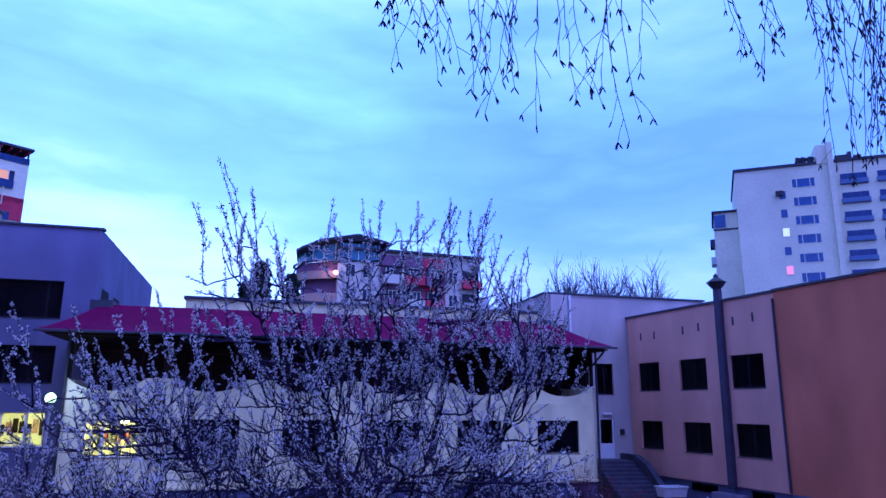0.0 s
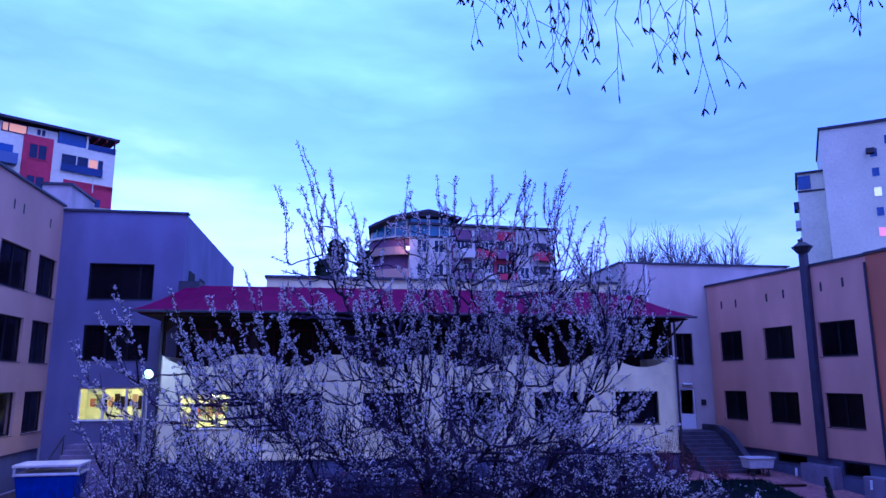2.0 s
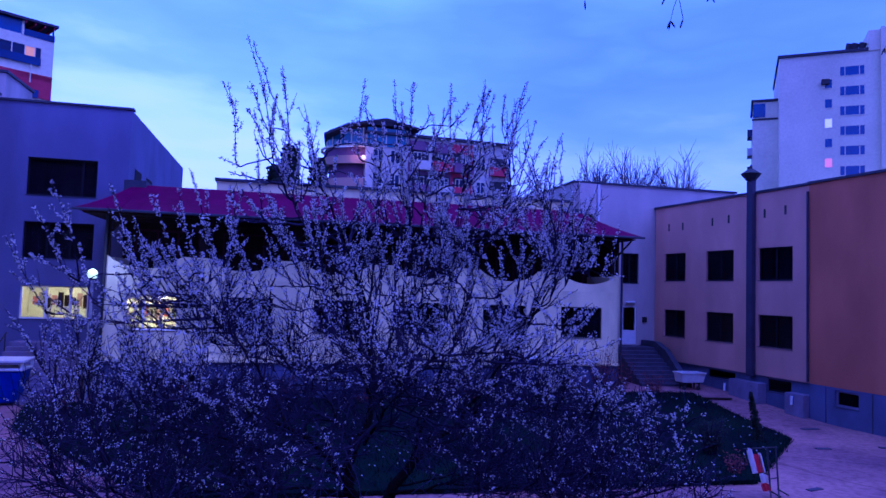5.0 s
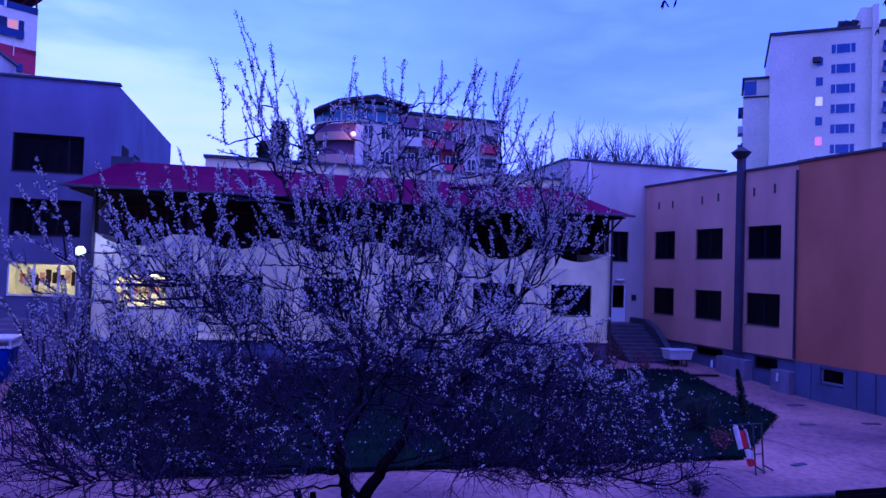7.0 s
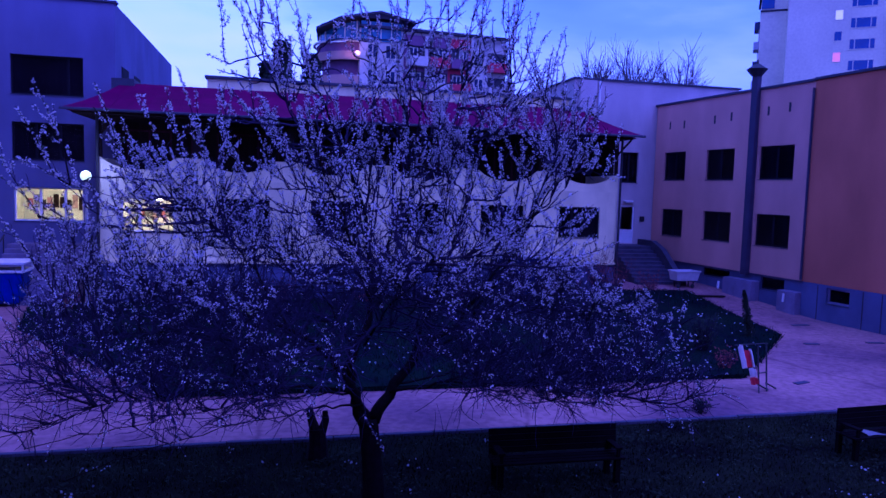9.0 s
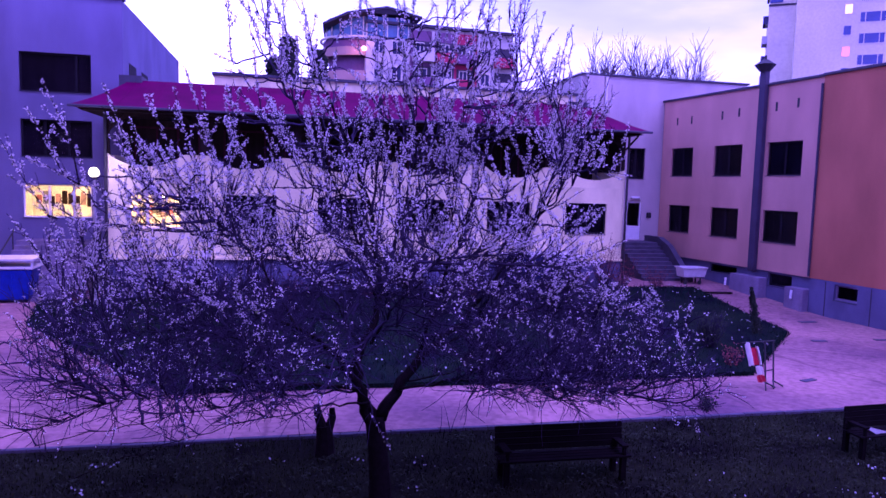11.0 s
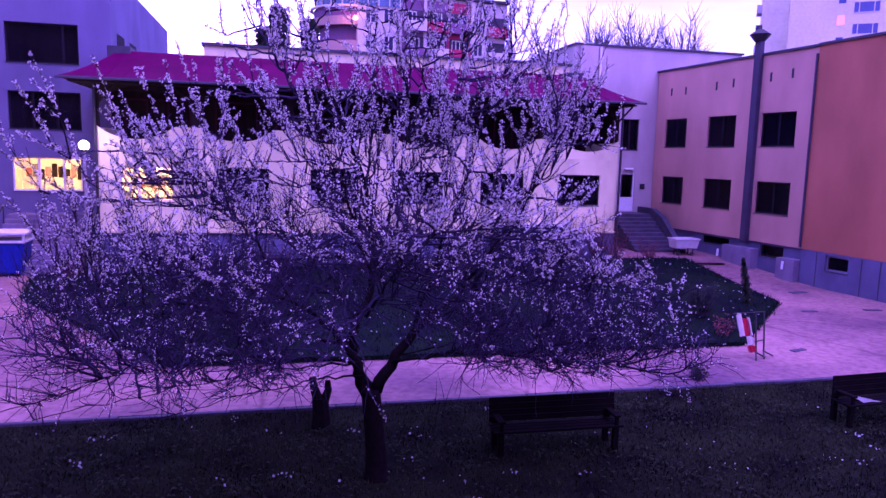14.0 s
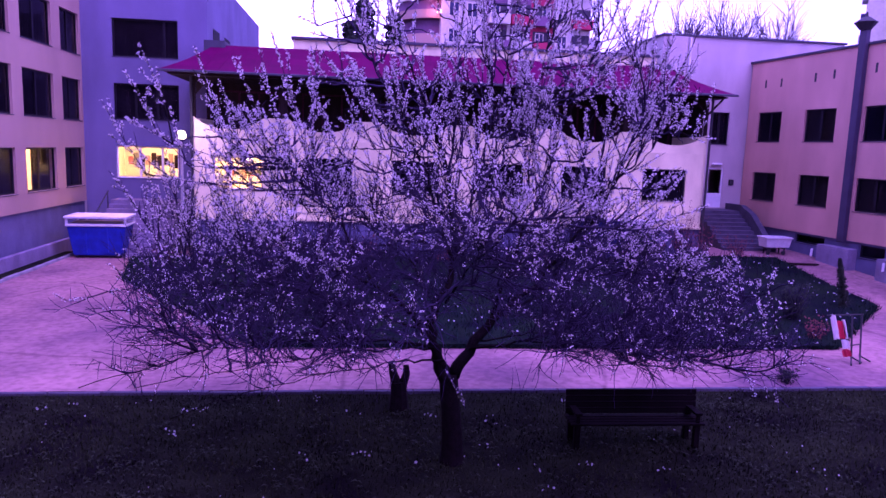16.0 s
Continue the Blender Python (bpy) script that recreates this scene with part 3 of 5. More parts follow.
for k in range(7):
    x = X0 + BAY * k
    w = 0.16 if 0 < k < 6 else 0.06
    x = min(max(x, X0 + 0.1), X1 - 0.08)
    part("post", boxes((x - w, x + w, YF + 0.03, YF + 0.19, 5.45, 7.45)), M_DARKWOOD, mid, "dark roof post")
    for s in (-1, 1):
        if X0 < x + s * 0.7 < X1 + 0.9:
            part("brace", rod((x + s * w * 0.5, YF + 0.11, 6.75), (x + s * (w + 0.6), YF + 0.02, 7.47), 0.045, 6), M_DARKWOOD, mid, "curved dark brace")
for x in (X0 + 0.05, X1 + 0.06):
    part("downpipe", rod((x, YF - 0.12, 0.1), (x, YF - 0.12, 7.5), 0.055), M_IRON, mid, "dark downpipe")
# arched boards between the posts
for k in range(6):
    bm = bmesh.new()
    a, b = X0 + BAY * k + 0.2, X0 + BAY * (k + 1) - 0.2
    prev = None
    for i in range(17):
        t = i / 16
        z = 7.43 - 0.55 * (abs(2 * t - 1) ** 2.4)
        x = a + (b - a) * t
        cur = [bm.verts.new(c) for c in ((x, YF + 0.06, z), (x, YF + 0.06, 7.46), (x, YF + 0.12, 7.46), (x, YF + 0.12, z))]
        if prev:
            for q in range(4):
                bm.faces.new([prev[q], cur[q], cur[(q + 1) % 4], prev[(q + 1) % 4]])
        prev = cur
    part("arch_board", bm, M_DARKWOOD, mid, "dark arched board")

# roof: hipped, a little hollow towards the eaves, of sheets with raised seams
EX0, EX1, EY, RY = -8.05, 15.67, 28.45, 32.5


def roof_row(t):
    """Half width at the share t of the way from eave to ridge."""
    z = 7.58 + 1.52 * (0.72 * t + 0.28 * t * t)
    return EX0 + 1.35 * t, EX1 - 1.45 * t, EY + (RY - EY) * t, z


bm = bmesh.new()
rows_r = []
STEPS = 6
for i in range(STEPS + 1):
    a, b, y, z = roof_row(i / STEPS)
    back = 34.1 - 0.3 * i / STEPS
    rows_r.append([bm.verts.new(c) for c in ((a, back, z), (a, y, z), (b, y, z), (b, back, z))])
for p, q in zip(rows_r, rows_r[1:]):
    for k in range(3):
        bm.faces.new([p[k], p[k + 1], q[k + 1], q[k]])
bm.faces.new(rows_r[-1])
bm.faces.new(rows_r[0][::-1])
roof = part("roof", bm, M_ROOF, mid, "crimson sheet-metal hipped roof")
seam = bmesh.new()
for i in range(STEPS):
    _, _, y0, z0 = roof_row(i / STEPS)
    _, _, y1, z1 = roof_row((i + 1) / STEPS)
    v = [seam.verts.new(c) for c in ((-0.02, y0, z0), (0.02, y0, z0), (0.02, y1, z1), (-0.02, y1, z1), (-0.02, y0, z0 + 0.012), (0.02, y0, z0 + 0.012), (0.02, y1, z1 + 0.012), (-0.02, y1, z1 + 0.012))]
    for f in ((4, 5, 6, 7), (0, 4, 7, 3), (1, 2, 6, 5), (0, 1, 5, 4)):
        seam.faces.new([v[k] for k in f])
bmesh.ops.remove_doubles(seam, verts=seam.verts[:], dist=1e-4)
seam_ob = part("seam", seam, M_ROOF, roof)
seam_ob.matrix_basis = pose(EX0 + 1.6, 0, 0)
for k in range(1, 34):
    share("seam", seam_ob, roof, pose(EX0 + 1.6 + 0.62 * k, 0, 0))
part("gutter", boxes((EX0, EX1, EY - 0.09, EY - 0.003, 7.50, 7.60), bevel=0.02), M_COPING, mid, "dark gutter")
part("roof_hatch", boxes((-7.1, -6.2, 32.2, 33.4, 8.6, 9.26)), M_COPING, mid, "low dark roof hatch")
part("roof_hatch", boxes((13.4, 14.3, 32.2, 33.4, 8.6, 9.2)), M_COPING, mid, "low dark roof hatch")

core = thing("kindergarten_core", pose(-3.48, 34.5, 0), "pale flat-roofed block behind the red roof", "building")
part("wall", boxes((0, 18.0, 0, 11, 0, 9.80)), M_CREAM, core)
part("coping", boxes((-0.1, 18.1, -0.12, 11.1, 9.803, 9.93)), M_COPING, core, "dark sheet flashing")

pics = random.Random(3)
# lit rooms: pale walls and a warm lamp
for x0, x1, y0, y1, z0, z1, p in ((-12.4, -7.7, 33.97, 37.8, 2.3, 5.2, 190), (-6.7, -3.5, 29.82, 33.6, 2.0, 4.7, 210)):
    room = part("room", boxes((x0, x1, y1, y1 + 0.1, z0, z1), (x0 - 0.02, x0 + 0.05, y0, y1, z0, z1), (x1 - 0.05, x1 + 0.02, y0, y1, z0, z1), (x0, x1, y0, y1, z0, z0 + 0.05), (x0, x1, y0, y1, z1 - 0.05, z1)), M_LITROOM)
    tagged(room, "pale warm-lit room behind the window", "room", kind="structure")
    lamp = new("room_lamp", bpy.data.lights.new("room_lamp", "POINT"))
    lamp.data.energy, lamp.data.color, lamp.data.shadow_soft_size = p, (1.0, 0.80, 0.05), 0.25
    lamp.location = ((x0 + x1) / 2, (y0 + y1) / 2 - 0.4, z1 - 0.32)
    for k in range(15):
        cx = x0 + 0.35 + (x1 - x0 - 0.7) * k / 14
        ch = 0.1 + 0.3 * pics.random()
        tagged(part("wall_picture", boxes((cx - 0.12, cx + 0.12, y1 - 0.03, y1 - 0.003, z0 + 1.1 + 0.3 * pics.random(), z0 + 1.5 + ch)), pics.choice((M_TAN, M_PEACH, M_ORANGE, M_LID, M_KERB, M_LEAF, M_DARKWOOD))), "small picture pinned on the lit room wall", "picture")
room = part("room", boxes((-16.2, -13.07, 27.7, 27.8, 2.2, 5.0), (-16.2, -13.07, 31.0, 31.1, 2.2, 5.0), (-16.2, -16.1, 27.8, 31.0, 2.2, 5.0), (-16.2, -13.07, 27.7, 31.1, 5.0, 5.1)), M_LITROOM)
tagged(room, "pale warm-lit room behind the window", "room", kind="structure")
lamp = new("room_lamp", bpy.data.lights.new("room_lamp", "POINT"))
lamp.data.energy, lamp.data.color, lamp.data.shadow_soft_size, lamp.location = 260, (1.0, 0.80, 0.06), 0.25, (-14.8, 28.6, 4.5)
for y0, y1 in ((29.35, 30.9),):
    tagged(part("curtain", boxes((-13.2, -13.14, y0, y1, 2.3, 4.6)), M_DARKSHEET), "dark drawn curtain in the lit window", "curtain")

# unseen house behind the camera closes the yard, added to block sky light
south = thing("house_behind", pose(-13, -1.3, 0), "unseen plain house behind, added to shade the yard", "building")
part("wall", boxes((0, 38, -0.3, 0, 0, 13.0)), M_TAN, south)
part("wall", boxes((0, 0.3, -10, -0.3, 0, 13.0)), M_TAN, south)
part("wall", boxes((37.7, 38, -10, -0.3, 0, 13.0)), M_TAN, south)
part("roof", boxes((0, 38, -10, 0.1, 13.003, 13.2)), M_COPING, south)

# closing walls of the middle block
part("wall", boxes((X0 + 0.3, -3.75, 34.0, 34.2, -0.2, 8.7)), M_CREAM, mid)
part("wall", boxes((14.35, X1 - 0.3, 34.6, 34.8, -0.2, 8.7)), M_CREAM, mid)

# ---------------------------------------------------------------- stairs


def stairs(x0, x1, y_top, y_land, top, base, n, run, label, material):
    root = thing("stairs", pose(0, 0, 0), label, "stairs")
    part("landing", boxes((x0, x1, y_land, y_top, base - 0.2, top)), material, root)
    rise = (top - base) / n
    for i in range(1, n):
        part("step", boxes((x0, x1, y_land - run * i, y_land - run * (i - 1) - 0.003, base - 0.2, top - rise * i), bevel=0.008), material, root)
    return root


st = stairs(17.0, 19.2, 35.15, 33.6, 2.25, 0.55, 10, 0.30, "dark concrete steps up to the corner door", M_STEP)
cheek = bmesh.new()
prof = [(35.1, 2.55), (33.6, 2.55), (32.6, 2.2), (30.9, 0.95), (30.6, 0.75), (30.6, 0.2), (35.1, 0.2)]
a = [cheek.verts.new((19.205, y, z)) for y, z in prof]
b = [cheek.verts.new((19.5, y, z)) for y, z in prof]
cheek.faces.new(a)
cheek.faces.new(b[::-1])
for i in range(len(prof)):
    j = (i + 1) % len(prof)
    cheek.faces.new([a[j], a[i], b[i], b[j]])
bmesh.ops.recalc_face_normals(cheek, faces=cheek.faces[:])
part("cheek_wall", cheek, M_STEP, st, "sloping dark stair wall")
stl = stairs(-11.3, -8.0, 33.65, 32.5, 2.15, 0.0, 12, 0.28, "wide grey concrete steps at the lit window", M_WELL)
for x in (-11.35, -7.95):
    for k in range(3):
        y = 29.6 + 1.35 * k
        part("rail_post", rod((x, y, 0.0), (x, y, 1.0 + 0.75 * k), 0.025), M_IRON, stl)
    part("handrail", rod((x, 29.5, 0.98), (x, 32.4, 2.55), 0.03), M_IRON, stl, "dark iron handrail")

# ---------------------------------------------------------------- loose things in the yard


def bench(m, label):
    root = thing("park_bench", m, label, "bench", "park benches")
    for x in (0.12, 2.2):
        part("leg", boxes((x - 0.05, x + 0.05, 0.03, 0.12, 0, 0.42), bevel=0.008), M_BENCH, root)
        part("leg", boxes((x - 0.05, x + 0.05, 0.42, 0.51, 0, 0.9), bevel=0.008), M_BENCH, root)
        part("armrest", boxes((x - 0.06, x + 0.06, 0.0, 0.46, 0.60, 0.64), (x - 0.03, x + 0.03, 0.02, 0.07, 0.42, 0.6), bevel=0.006), M_BENCH, root, "dark armrest")
    for k in range(4):
        part("seat_slat", boxes((0, 2.32, 0.0 + 0.115 * k, 0.10 + 0.115 * k, 0.422, 0.46), bevel=0.006), M_BENCH, root)
    for k in range(4):
        part("back_slat", boxes((0, 2.32, 0.385 + 0.012 * k, 0.415 + 0.012 * k, 0.50 + 0.105 * k, 0.601 + 0.105 * k), bevel=0.006), M_BENCH, root)
    return root


bench(pose(3.42, 10.62, 0.0, 0, 0, -1), "dark weathered wooden park bench on the grass")
bench(pose(10.55, 10.75, 0.0, 0, 0, 3), "dark weathered wooden park bench by the path")

sheet = []
for j in range(4):
    for i in range(5):
        sheet.append((0.11 * i * (1 - 0.22 * j), 0.085 * j, 0.012 * math.sin(i * 1.1 + j) + 0.012 + 0.006 * j))
sheet_f = [(j * 5 + i, j * 5 + i + 1, j * 5 + i + 6, j * 5 + i + 5) for j in range(3) for i in range(4)]
sheet_n = len(sheet)
sheet_f += [tuple(sheet_n + k for k in f[::-1]) for f in sheet_f]
sheet += [(x, y, z - 0.004) for x, y, z in sheet]
pap = tagged(part("paper_sheet", (sheet, sheet_f), M_KERB), "pale crumpled sheet lying on the bench seat", "sheet")
pap.matrix_world = pose(10.95, 10.83, 0.462, 0, 0, 3)

# yard lamp on its post
lampt = thing("yard_lamp", pose(-7.12, 28.2, gz(-7.12, 28.2)), "lit round yard lamp on a slim pale post", "lamp")
part("post", rod((0, 0, 0), (0, 0, 4.9), 0.075, 10, 0.05), M_STEEL, lampt, "slim pale steel post")
part("base", boxes((-0.14, 0.14, -0.14, 0.14, 0, 0.35), bevel=0.03), M_STEEL, lampt)
hd = bmesh.new()
bmesh.ops.create_icosphere(hd, subdivisions=3, radius=0.19, matrix=Matrix.Translation((0, 0, 5.08)))
part("globe", hd, M_LAMP, lampt, "glowing pale green globe", True)
part("collar", rod((0, 0, 4.86), (0, 0, 4.93), 0.12, 10), M_IRON, lampt)
lp = new("yard_lamp_light", bpy.data.lights.new("yard_lamp_light", "POINT"))
lp.data.energy, lp.data.color, lp.data.shadow_soft_size, lp.location = 55, (0.85, 1.0, 0.45), 0.2, (-7.12, 28.2, 5.5)

# blue skip with a pale lid
skip = thing("waste_container", pose(-11.75, 28.85, 0.05, 0, 0, 4), "blue steel waste container with pale lid and frame", "container")
bm = bmesh.new()
lo = [(0.18, 0.1), (2.0, 0.1), (2.0, 1.2), (0.18, 1.2)]
hi = [(0.0, 0.0), (2.2, 0.0), (2.2, 1.35), (0.0, 1.35)]
vl = [bm.verts.new((x, y, 0.12)) for x, y in lo]
vh = [bm.verts.new((x, y, 1.30)) for x, y in hi]
bm.faces.new(vl[::-1])
bm.faces.new(vh)
for i in range(4):
    j = (i + 1) % 4
    bm.faces.new([vl[i], vl[j], vh[j], vh[i]])
bmesh.ops.bevel(bm, geom=bm.edges[:], offset=0.03, segments=2, affect="EDGES")
part("body", bm, M_BLUE, skip, "blue painted steel body")
part("rim", boxes((-0.05, 2.25, -0.05, 1.4, 1.303, 1.40), bevel=0.02), M_LID, skip, "pale rim")
part("lid", boxes((-0.08, 2.28, -0.1, 1.42, 1.62, 1.72), bevel=0.02), M_LID, skip, "raised pale lid")
for x, y in ((0, 0), (2.2, 0), (0, 1.35), (2.2, 1.35)):
    part("lid_arm", boxes((x - 0.04, x + 0.04, y - 0.04, y + 0.04, 1.4, 1.62)), M_LID, skip)
part("rib", boxes((0.65, 0.72, -0.0, 0.1, 0.25, 1.28)), M_BLUE, skip)
part("rib", boxes((1.45, 1.52, -0.0, 0.1, 0.25, 1.28)), M_BLUE, skip)
for x in (0.3, 1.9):
    for y in (0.25, 1.05):
        part("wheel", rod((x, y - 0.04, 0.08), (x, y + 0.04, 0.08), 0.08, 12), M_IRON, skip)
# planting strip along the ochre wing: ledge, soil, kerb stones
lw_ob = part("low_ledge", boxes((-12.64, -12.46, 12.0, 33.0, -0.1, 0.60), bevel=0.02), M_WELL)
tagged(lw_ob, "low pale concrete ledge at the foot of the ochre wing", "ledge", kind="structure")
strip = part("soil_strip", boxes((-12.455, -11.96, 12.0, 30.4, -0.1, 0.11)), M_SOIL)
tagged(strip, "narrow strip of dark soil beside the ochre wing", "soil", kind="structure")
kerb_w = thing("kerb", pose(-11.95, 0, 0), "pale concrete kerb stones along the soil strip", "kerb", kind="structure")
stone_w = part("kerb_stone", boxes((0, 0.1, 0.01, 0.99, -0.1, 0.15), bevel=0.012), M_KERB, kerb_w)
stone_w.matrix_basis = pose(0, 12.2, 0)
for i in range(1, 18):
    share("kerb_stone", stone_w, kerb_w, pose(0.008 * math.sin(i * 1.9), 12.2 + i, 0.008 * math.sin(i * 2.7)))

# folded sign stand hung with red and white cloth
stand = thing("sign_stand", pose(11.55, 15.25, 0.05, 0, 0, 18), "folding metal stand draped with red and white cloth", "sign stand")
for s_, lean in ((0.30, 0.16), (0.62, 0.20)):
    part("leg", rod((s_, -0.16, 0.12), (s_ + lean, 0.05, 1.15), 0.022, 6), M_IRON, stand)
    part("foot", rod((s_ - 0.24, -0.34, 0.02), (s_ + 0.02, -0.14, 0.16), 0.02, 6), M_IRON, stand)
    part("foot", rod((s_ + 0.20, -0.30, 0.02), (s_ - 0.02, -0.14, 0.16), 0.02, 6), M_IRON, stand)
part("crossbar", rod((-0.48, 0.05, 1.20), (0.86, 0.05, 1.13), 0.018, 6), M_IRON, stand)
part("crossbar", rod((0.30, -0.10, 0.42), (0.70, -0.10, 0.42), 0.015, 6), M_IRON, stand)
part("strut", rod((0.42, 0.04, 0.92), (0.66, 0.03, 0.66), 0.014, 6), M_IRON, stand)


def cloth(x0, x1, z0, z1, seed, drift=0.26):
    """A folded cloth, 12 mm thick, that drifts sideways as it falls."""
    vs, fs = [], []
    for j in range(9):
        for i in range(7):
            x, t = x0 + (x1 - x0) * i / 6, j / 8
            z = z1 + (z0 - z1) * t - 0.05 * (abs(i - 3) / 3) ** 2 * (1 - t)
            y = -0.02 - 0.12 * (1.25 - z) - 0.03 * math.sin(i * 1.7 + seed) - 0.02 * noise.noise((x * 4, z * 4, seed))
            vs.append((x + drift * (1.2 - z), y, z))
    for j in range(8):
        for i in range(6):
            a = j * 7 + i
            fs.append((a, a + 1, a + 8, a + 7))
    n = len(vs)
    vs += [(x, y + 0.012, z) for x, y, z in vs]
    fs += [tuple(n + k for k in f[::-1]) for f in fs]
    return vs, fs


part("cloth", cloth(-0.46, -0.26, 0.62, 1.22, 0), M_CLOTH, stand, "white cloth")
part("cloth", cloth(-0.30, -0.02, 0.62, 1.06, 1), M_RED, stand, "red cloth")
part("cloth", cloth(-0.06, 0.06, 0.60, 1.08, 2), M_CLOTH, stand, "white cloth")
part("cloth", cloth(-0.28, -0.04, 0.36, 0.60, 3, 0.35), M_CLOTH, stand, "white cloth")
part("cloth", cloth(-0.30, -0.06, 0.16, 0.36, 4, 0.35), M_RED, stand, "red cloth")

# cut trunk
stump = thing("tree_stump", pose(0.66, 12.55, 0.0), "dark forked tree stump beside the path", "stump")
m2 = ([], [])
tube(m2, [(0, 0, -0.05), (0.0, 0, 0.3), (-0.02, 0, 0.55)], [0.20, 0.16, 0.15], 9)
part("trunk", m2, M_BARK, stump)
m2 = ([], [])
tube(m2, [(-0.05, 0, 0.5), (-0.12, 0, 0.72), (-0.16, 0.02, 0.93)], [0.10, 0.08, 0.06], 7)
part("stub", m2, M_BARK, stump)
m2 = ([], [])
tube(m2, [(0.06, 0, 0.48), (0.13, 0, 0.70), (0.12, 0.03, 0.86)], [0.09, 0.07, 0.05], 7)
part("stub", m2, M_BARK, stump)

# trough, low table and slab by the walls
tr = thing("tub_cart", pose(18.55, 29.9, gz(18.9, 30.1) + 0.05), "pale metal tub standing on a low wheeled trestle", "tub")
bm = bmesh.new()
rims = [[bm.verts.new((x, y, z)) for x, y in ((-e, -e), (1.12 + e, -e), (1.12 + e, 0.62 + e), (-e, 0.62 + e))] for e, z in ((0.0, 0.36), (0.07, 0.80), (0.03, 0.80), (-0.04, 0.42))]
bm.faces.new(rims[0][::-1])
bm.faces.new(rims[-1])
for p, q in zip(rims, rims[1:]):
    for k in range(4):
        bm.faces.new([p[k], p[(k + 1) % 4], q[(k + 1) % 4], q[k]])
part("tub", bm, M_LID, tr, "pale sheet-metal tub")
part("rim", boxes((-0.10, 1.22, -0.11, -0.07, 0.77, 0.83), (-0.10, 1.22, 0.69, 0.73, 0.77, 0.83), (-0.11, -0.07, -0.07, 0.69, 0.77, 0.83), (1.19, 1.23, -0.07, 0.69, 0.77, 0.83), bevel=0.01), M_LID, tr, "pale rolled rim")
for x in (0.16, 0.92):
    part("trestle", boxes((x, x + 0.05, 0.05, 0.57, 0.29, 0.357), (x, x + 0.05, 0.08, 0.13, 0.0, 0.29), (x, x + 0.05, 0.49, 0.54, 0.0, 0.29)), M_IRON, tr, "dark iron trestle")
    part("wheel", rod((x - 0.05, 0.02, 0.10), (x - 0.05, 0.06, 0.10), 0.10, 12), M_IRON, tr)
plank = tagged(part("plank", boxes((0, 1.9, 0, 0.24, 0, 0.05), bevel=0.008), M_DARKWOOD), "dark weathered plank lying on the paving", "plank")
plank.matrix_world = pose(17.95, 28.1, gz(18.9, 28.2) + 0.07, 0, 0, -6)
g0 = gz(10.5, 28.8)
tb = thing("cellar_entrance", pose(9.0, 28.62, g0), "low dark blue cellar entrance with pale roof edge", "cellar entrance")
part("roof", boxes((-0.06, 3.2, -0.06, 0.87, 2.06 - g0, 2.12 - g0), bevel=0.012), M_LID, tb, "pale sheet roof edge")
part("fascia", boxes((0.0, 3.14, 0.0, 0.05, 1.80 - g0, 2.057 - g0), bevel=0.008), M_NAVY, tb, "dark blue fascia board")
part("ledge", boxes((0.15, 2.9, -0.05, 0.0, 1.74 - g0, 1.78 - g0), bevel=0.008), M_LID, tb, "pale ledge")
for x in (0.05, 1.5, 2.95):
    part("post", boxes((x, x + 0.1, 0.06, 0.16, 0.0, 1.797 - g0), bevel=0.008), M_NAVY, tb)
for k in range(6):
    part("board", boxes((0.16 + 0.475 * k, 0.62 + 0.475 * k, 0.18, 0.21, 0.03, 1.797 - g0), bevel=0.006), M_NAVY, tb)
for x in (0.0, 3.06):
    part("side_wall", boxes((x, x + 0.06, 0.23, 0.87, 0.0, 2.057 - g0)), M_NAVY, tb)
for x, y, w, r in ((19.75, 23.05, 0.75, 5), (17.6, 19.95, 0.52, -6), (20.1, 19.85, 0.6, -10), (13.55, 15.65, 0.5, 15)):
    cv = tagged(part("manhole_cover", boxes((-w / 2, w / 2, -w * 0.16, w * 0.16, -0.02, 0.010), bevel=0.004), M_STEP), "narrow dark drain grate set in the paving", "drain cover", "drain covers")
    cv.matrix_world = pose(x, y, gz(x, y) + 0.065, 0, 0, r)

# ---------------------------------------------------------------- far buildings


def far_window(root, cache, m, w, h, mats, bars=(), name="window"):
    key = (round(w, 2), round(h, 2), mats[1].name, tuple(bars))
    if key not in cache:
        f = 0.09
        o = part(name, boxes((-f, w + f, -0.05, -0.003, -f, 0), (-f, w + f, -0.05, -0.003, h, h + f), (-f, 0, -0.05, -0.003, 0, h), (w, w + f, -0.05, -0.003, 0, h), *[(b * w - 0.05, b * w + 0.05, -0.04, -0.003, 0, h) for b in bars]), mats[0], root)
        p = part("pane", boxes((0, w, -0.02, -0.003, 0, h)), mats[1], o)
        o.matrix_basis = m
        cache[key] = (o, p)
        return o
    o0, p0 = cache[key]
    o = share(name, o0, root, m)
    share("pane", p0, o, Matrix())
    return o


def far_loggia(root, m, w, h, material, glass=None):
    """A balcony: parapet in front, flat dark sheet on the wall painting the recess's shade."""
    o = part("balcony", boxes((0, w, -1.0, -0.9, 0.0, 1.0), (0, 0.1, -0.9, -0.003, 0.0, 1.0), (w - 0.1, w, -0.9, -0.003, 0.0, 1.0), (0, w, -1.0, -0.003, -0.15, -0.003)), material, root)
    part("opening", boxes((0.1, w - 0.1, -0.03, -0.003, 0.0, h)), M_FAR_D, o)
    o.matrix_basis = m
    return o


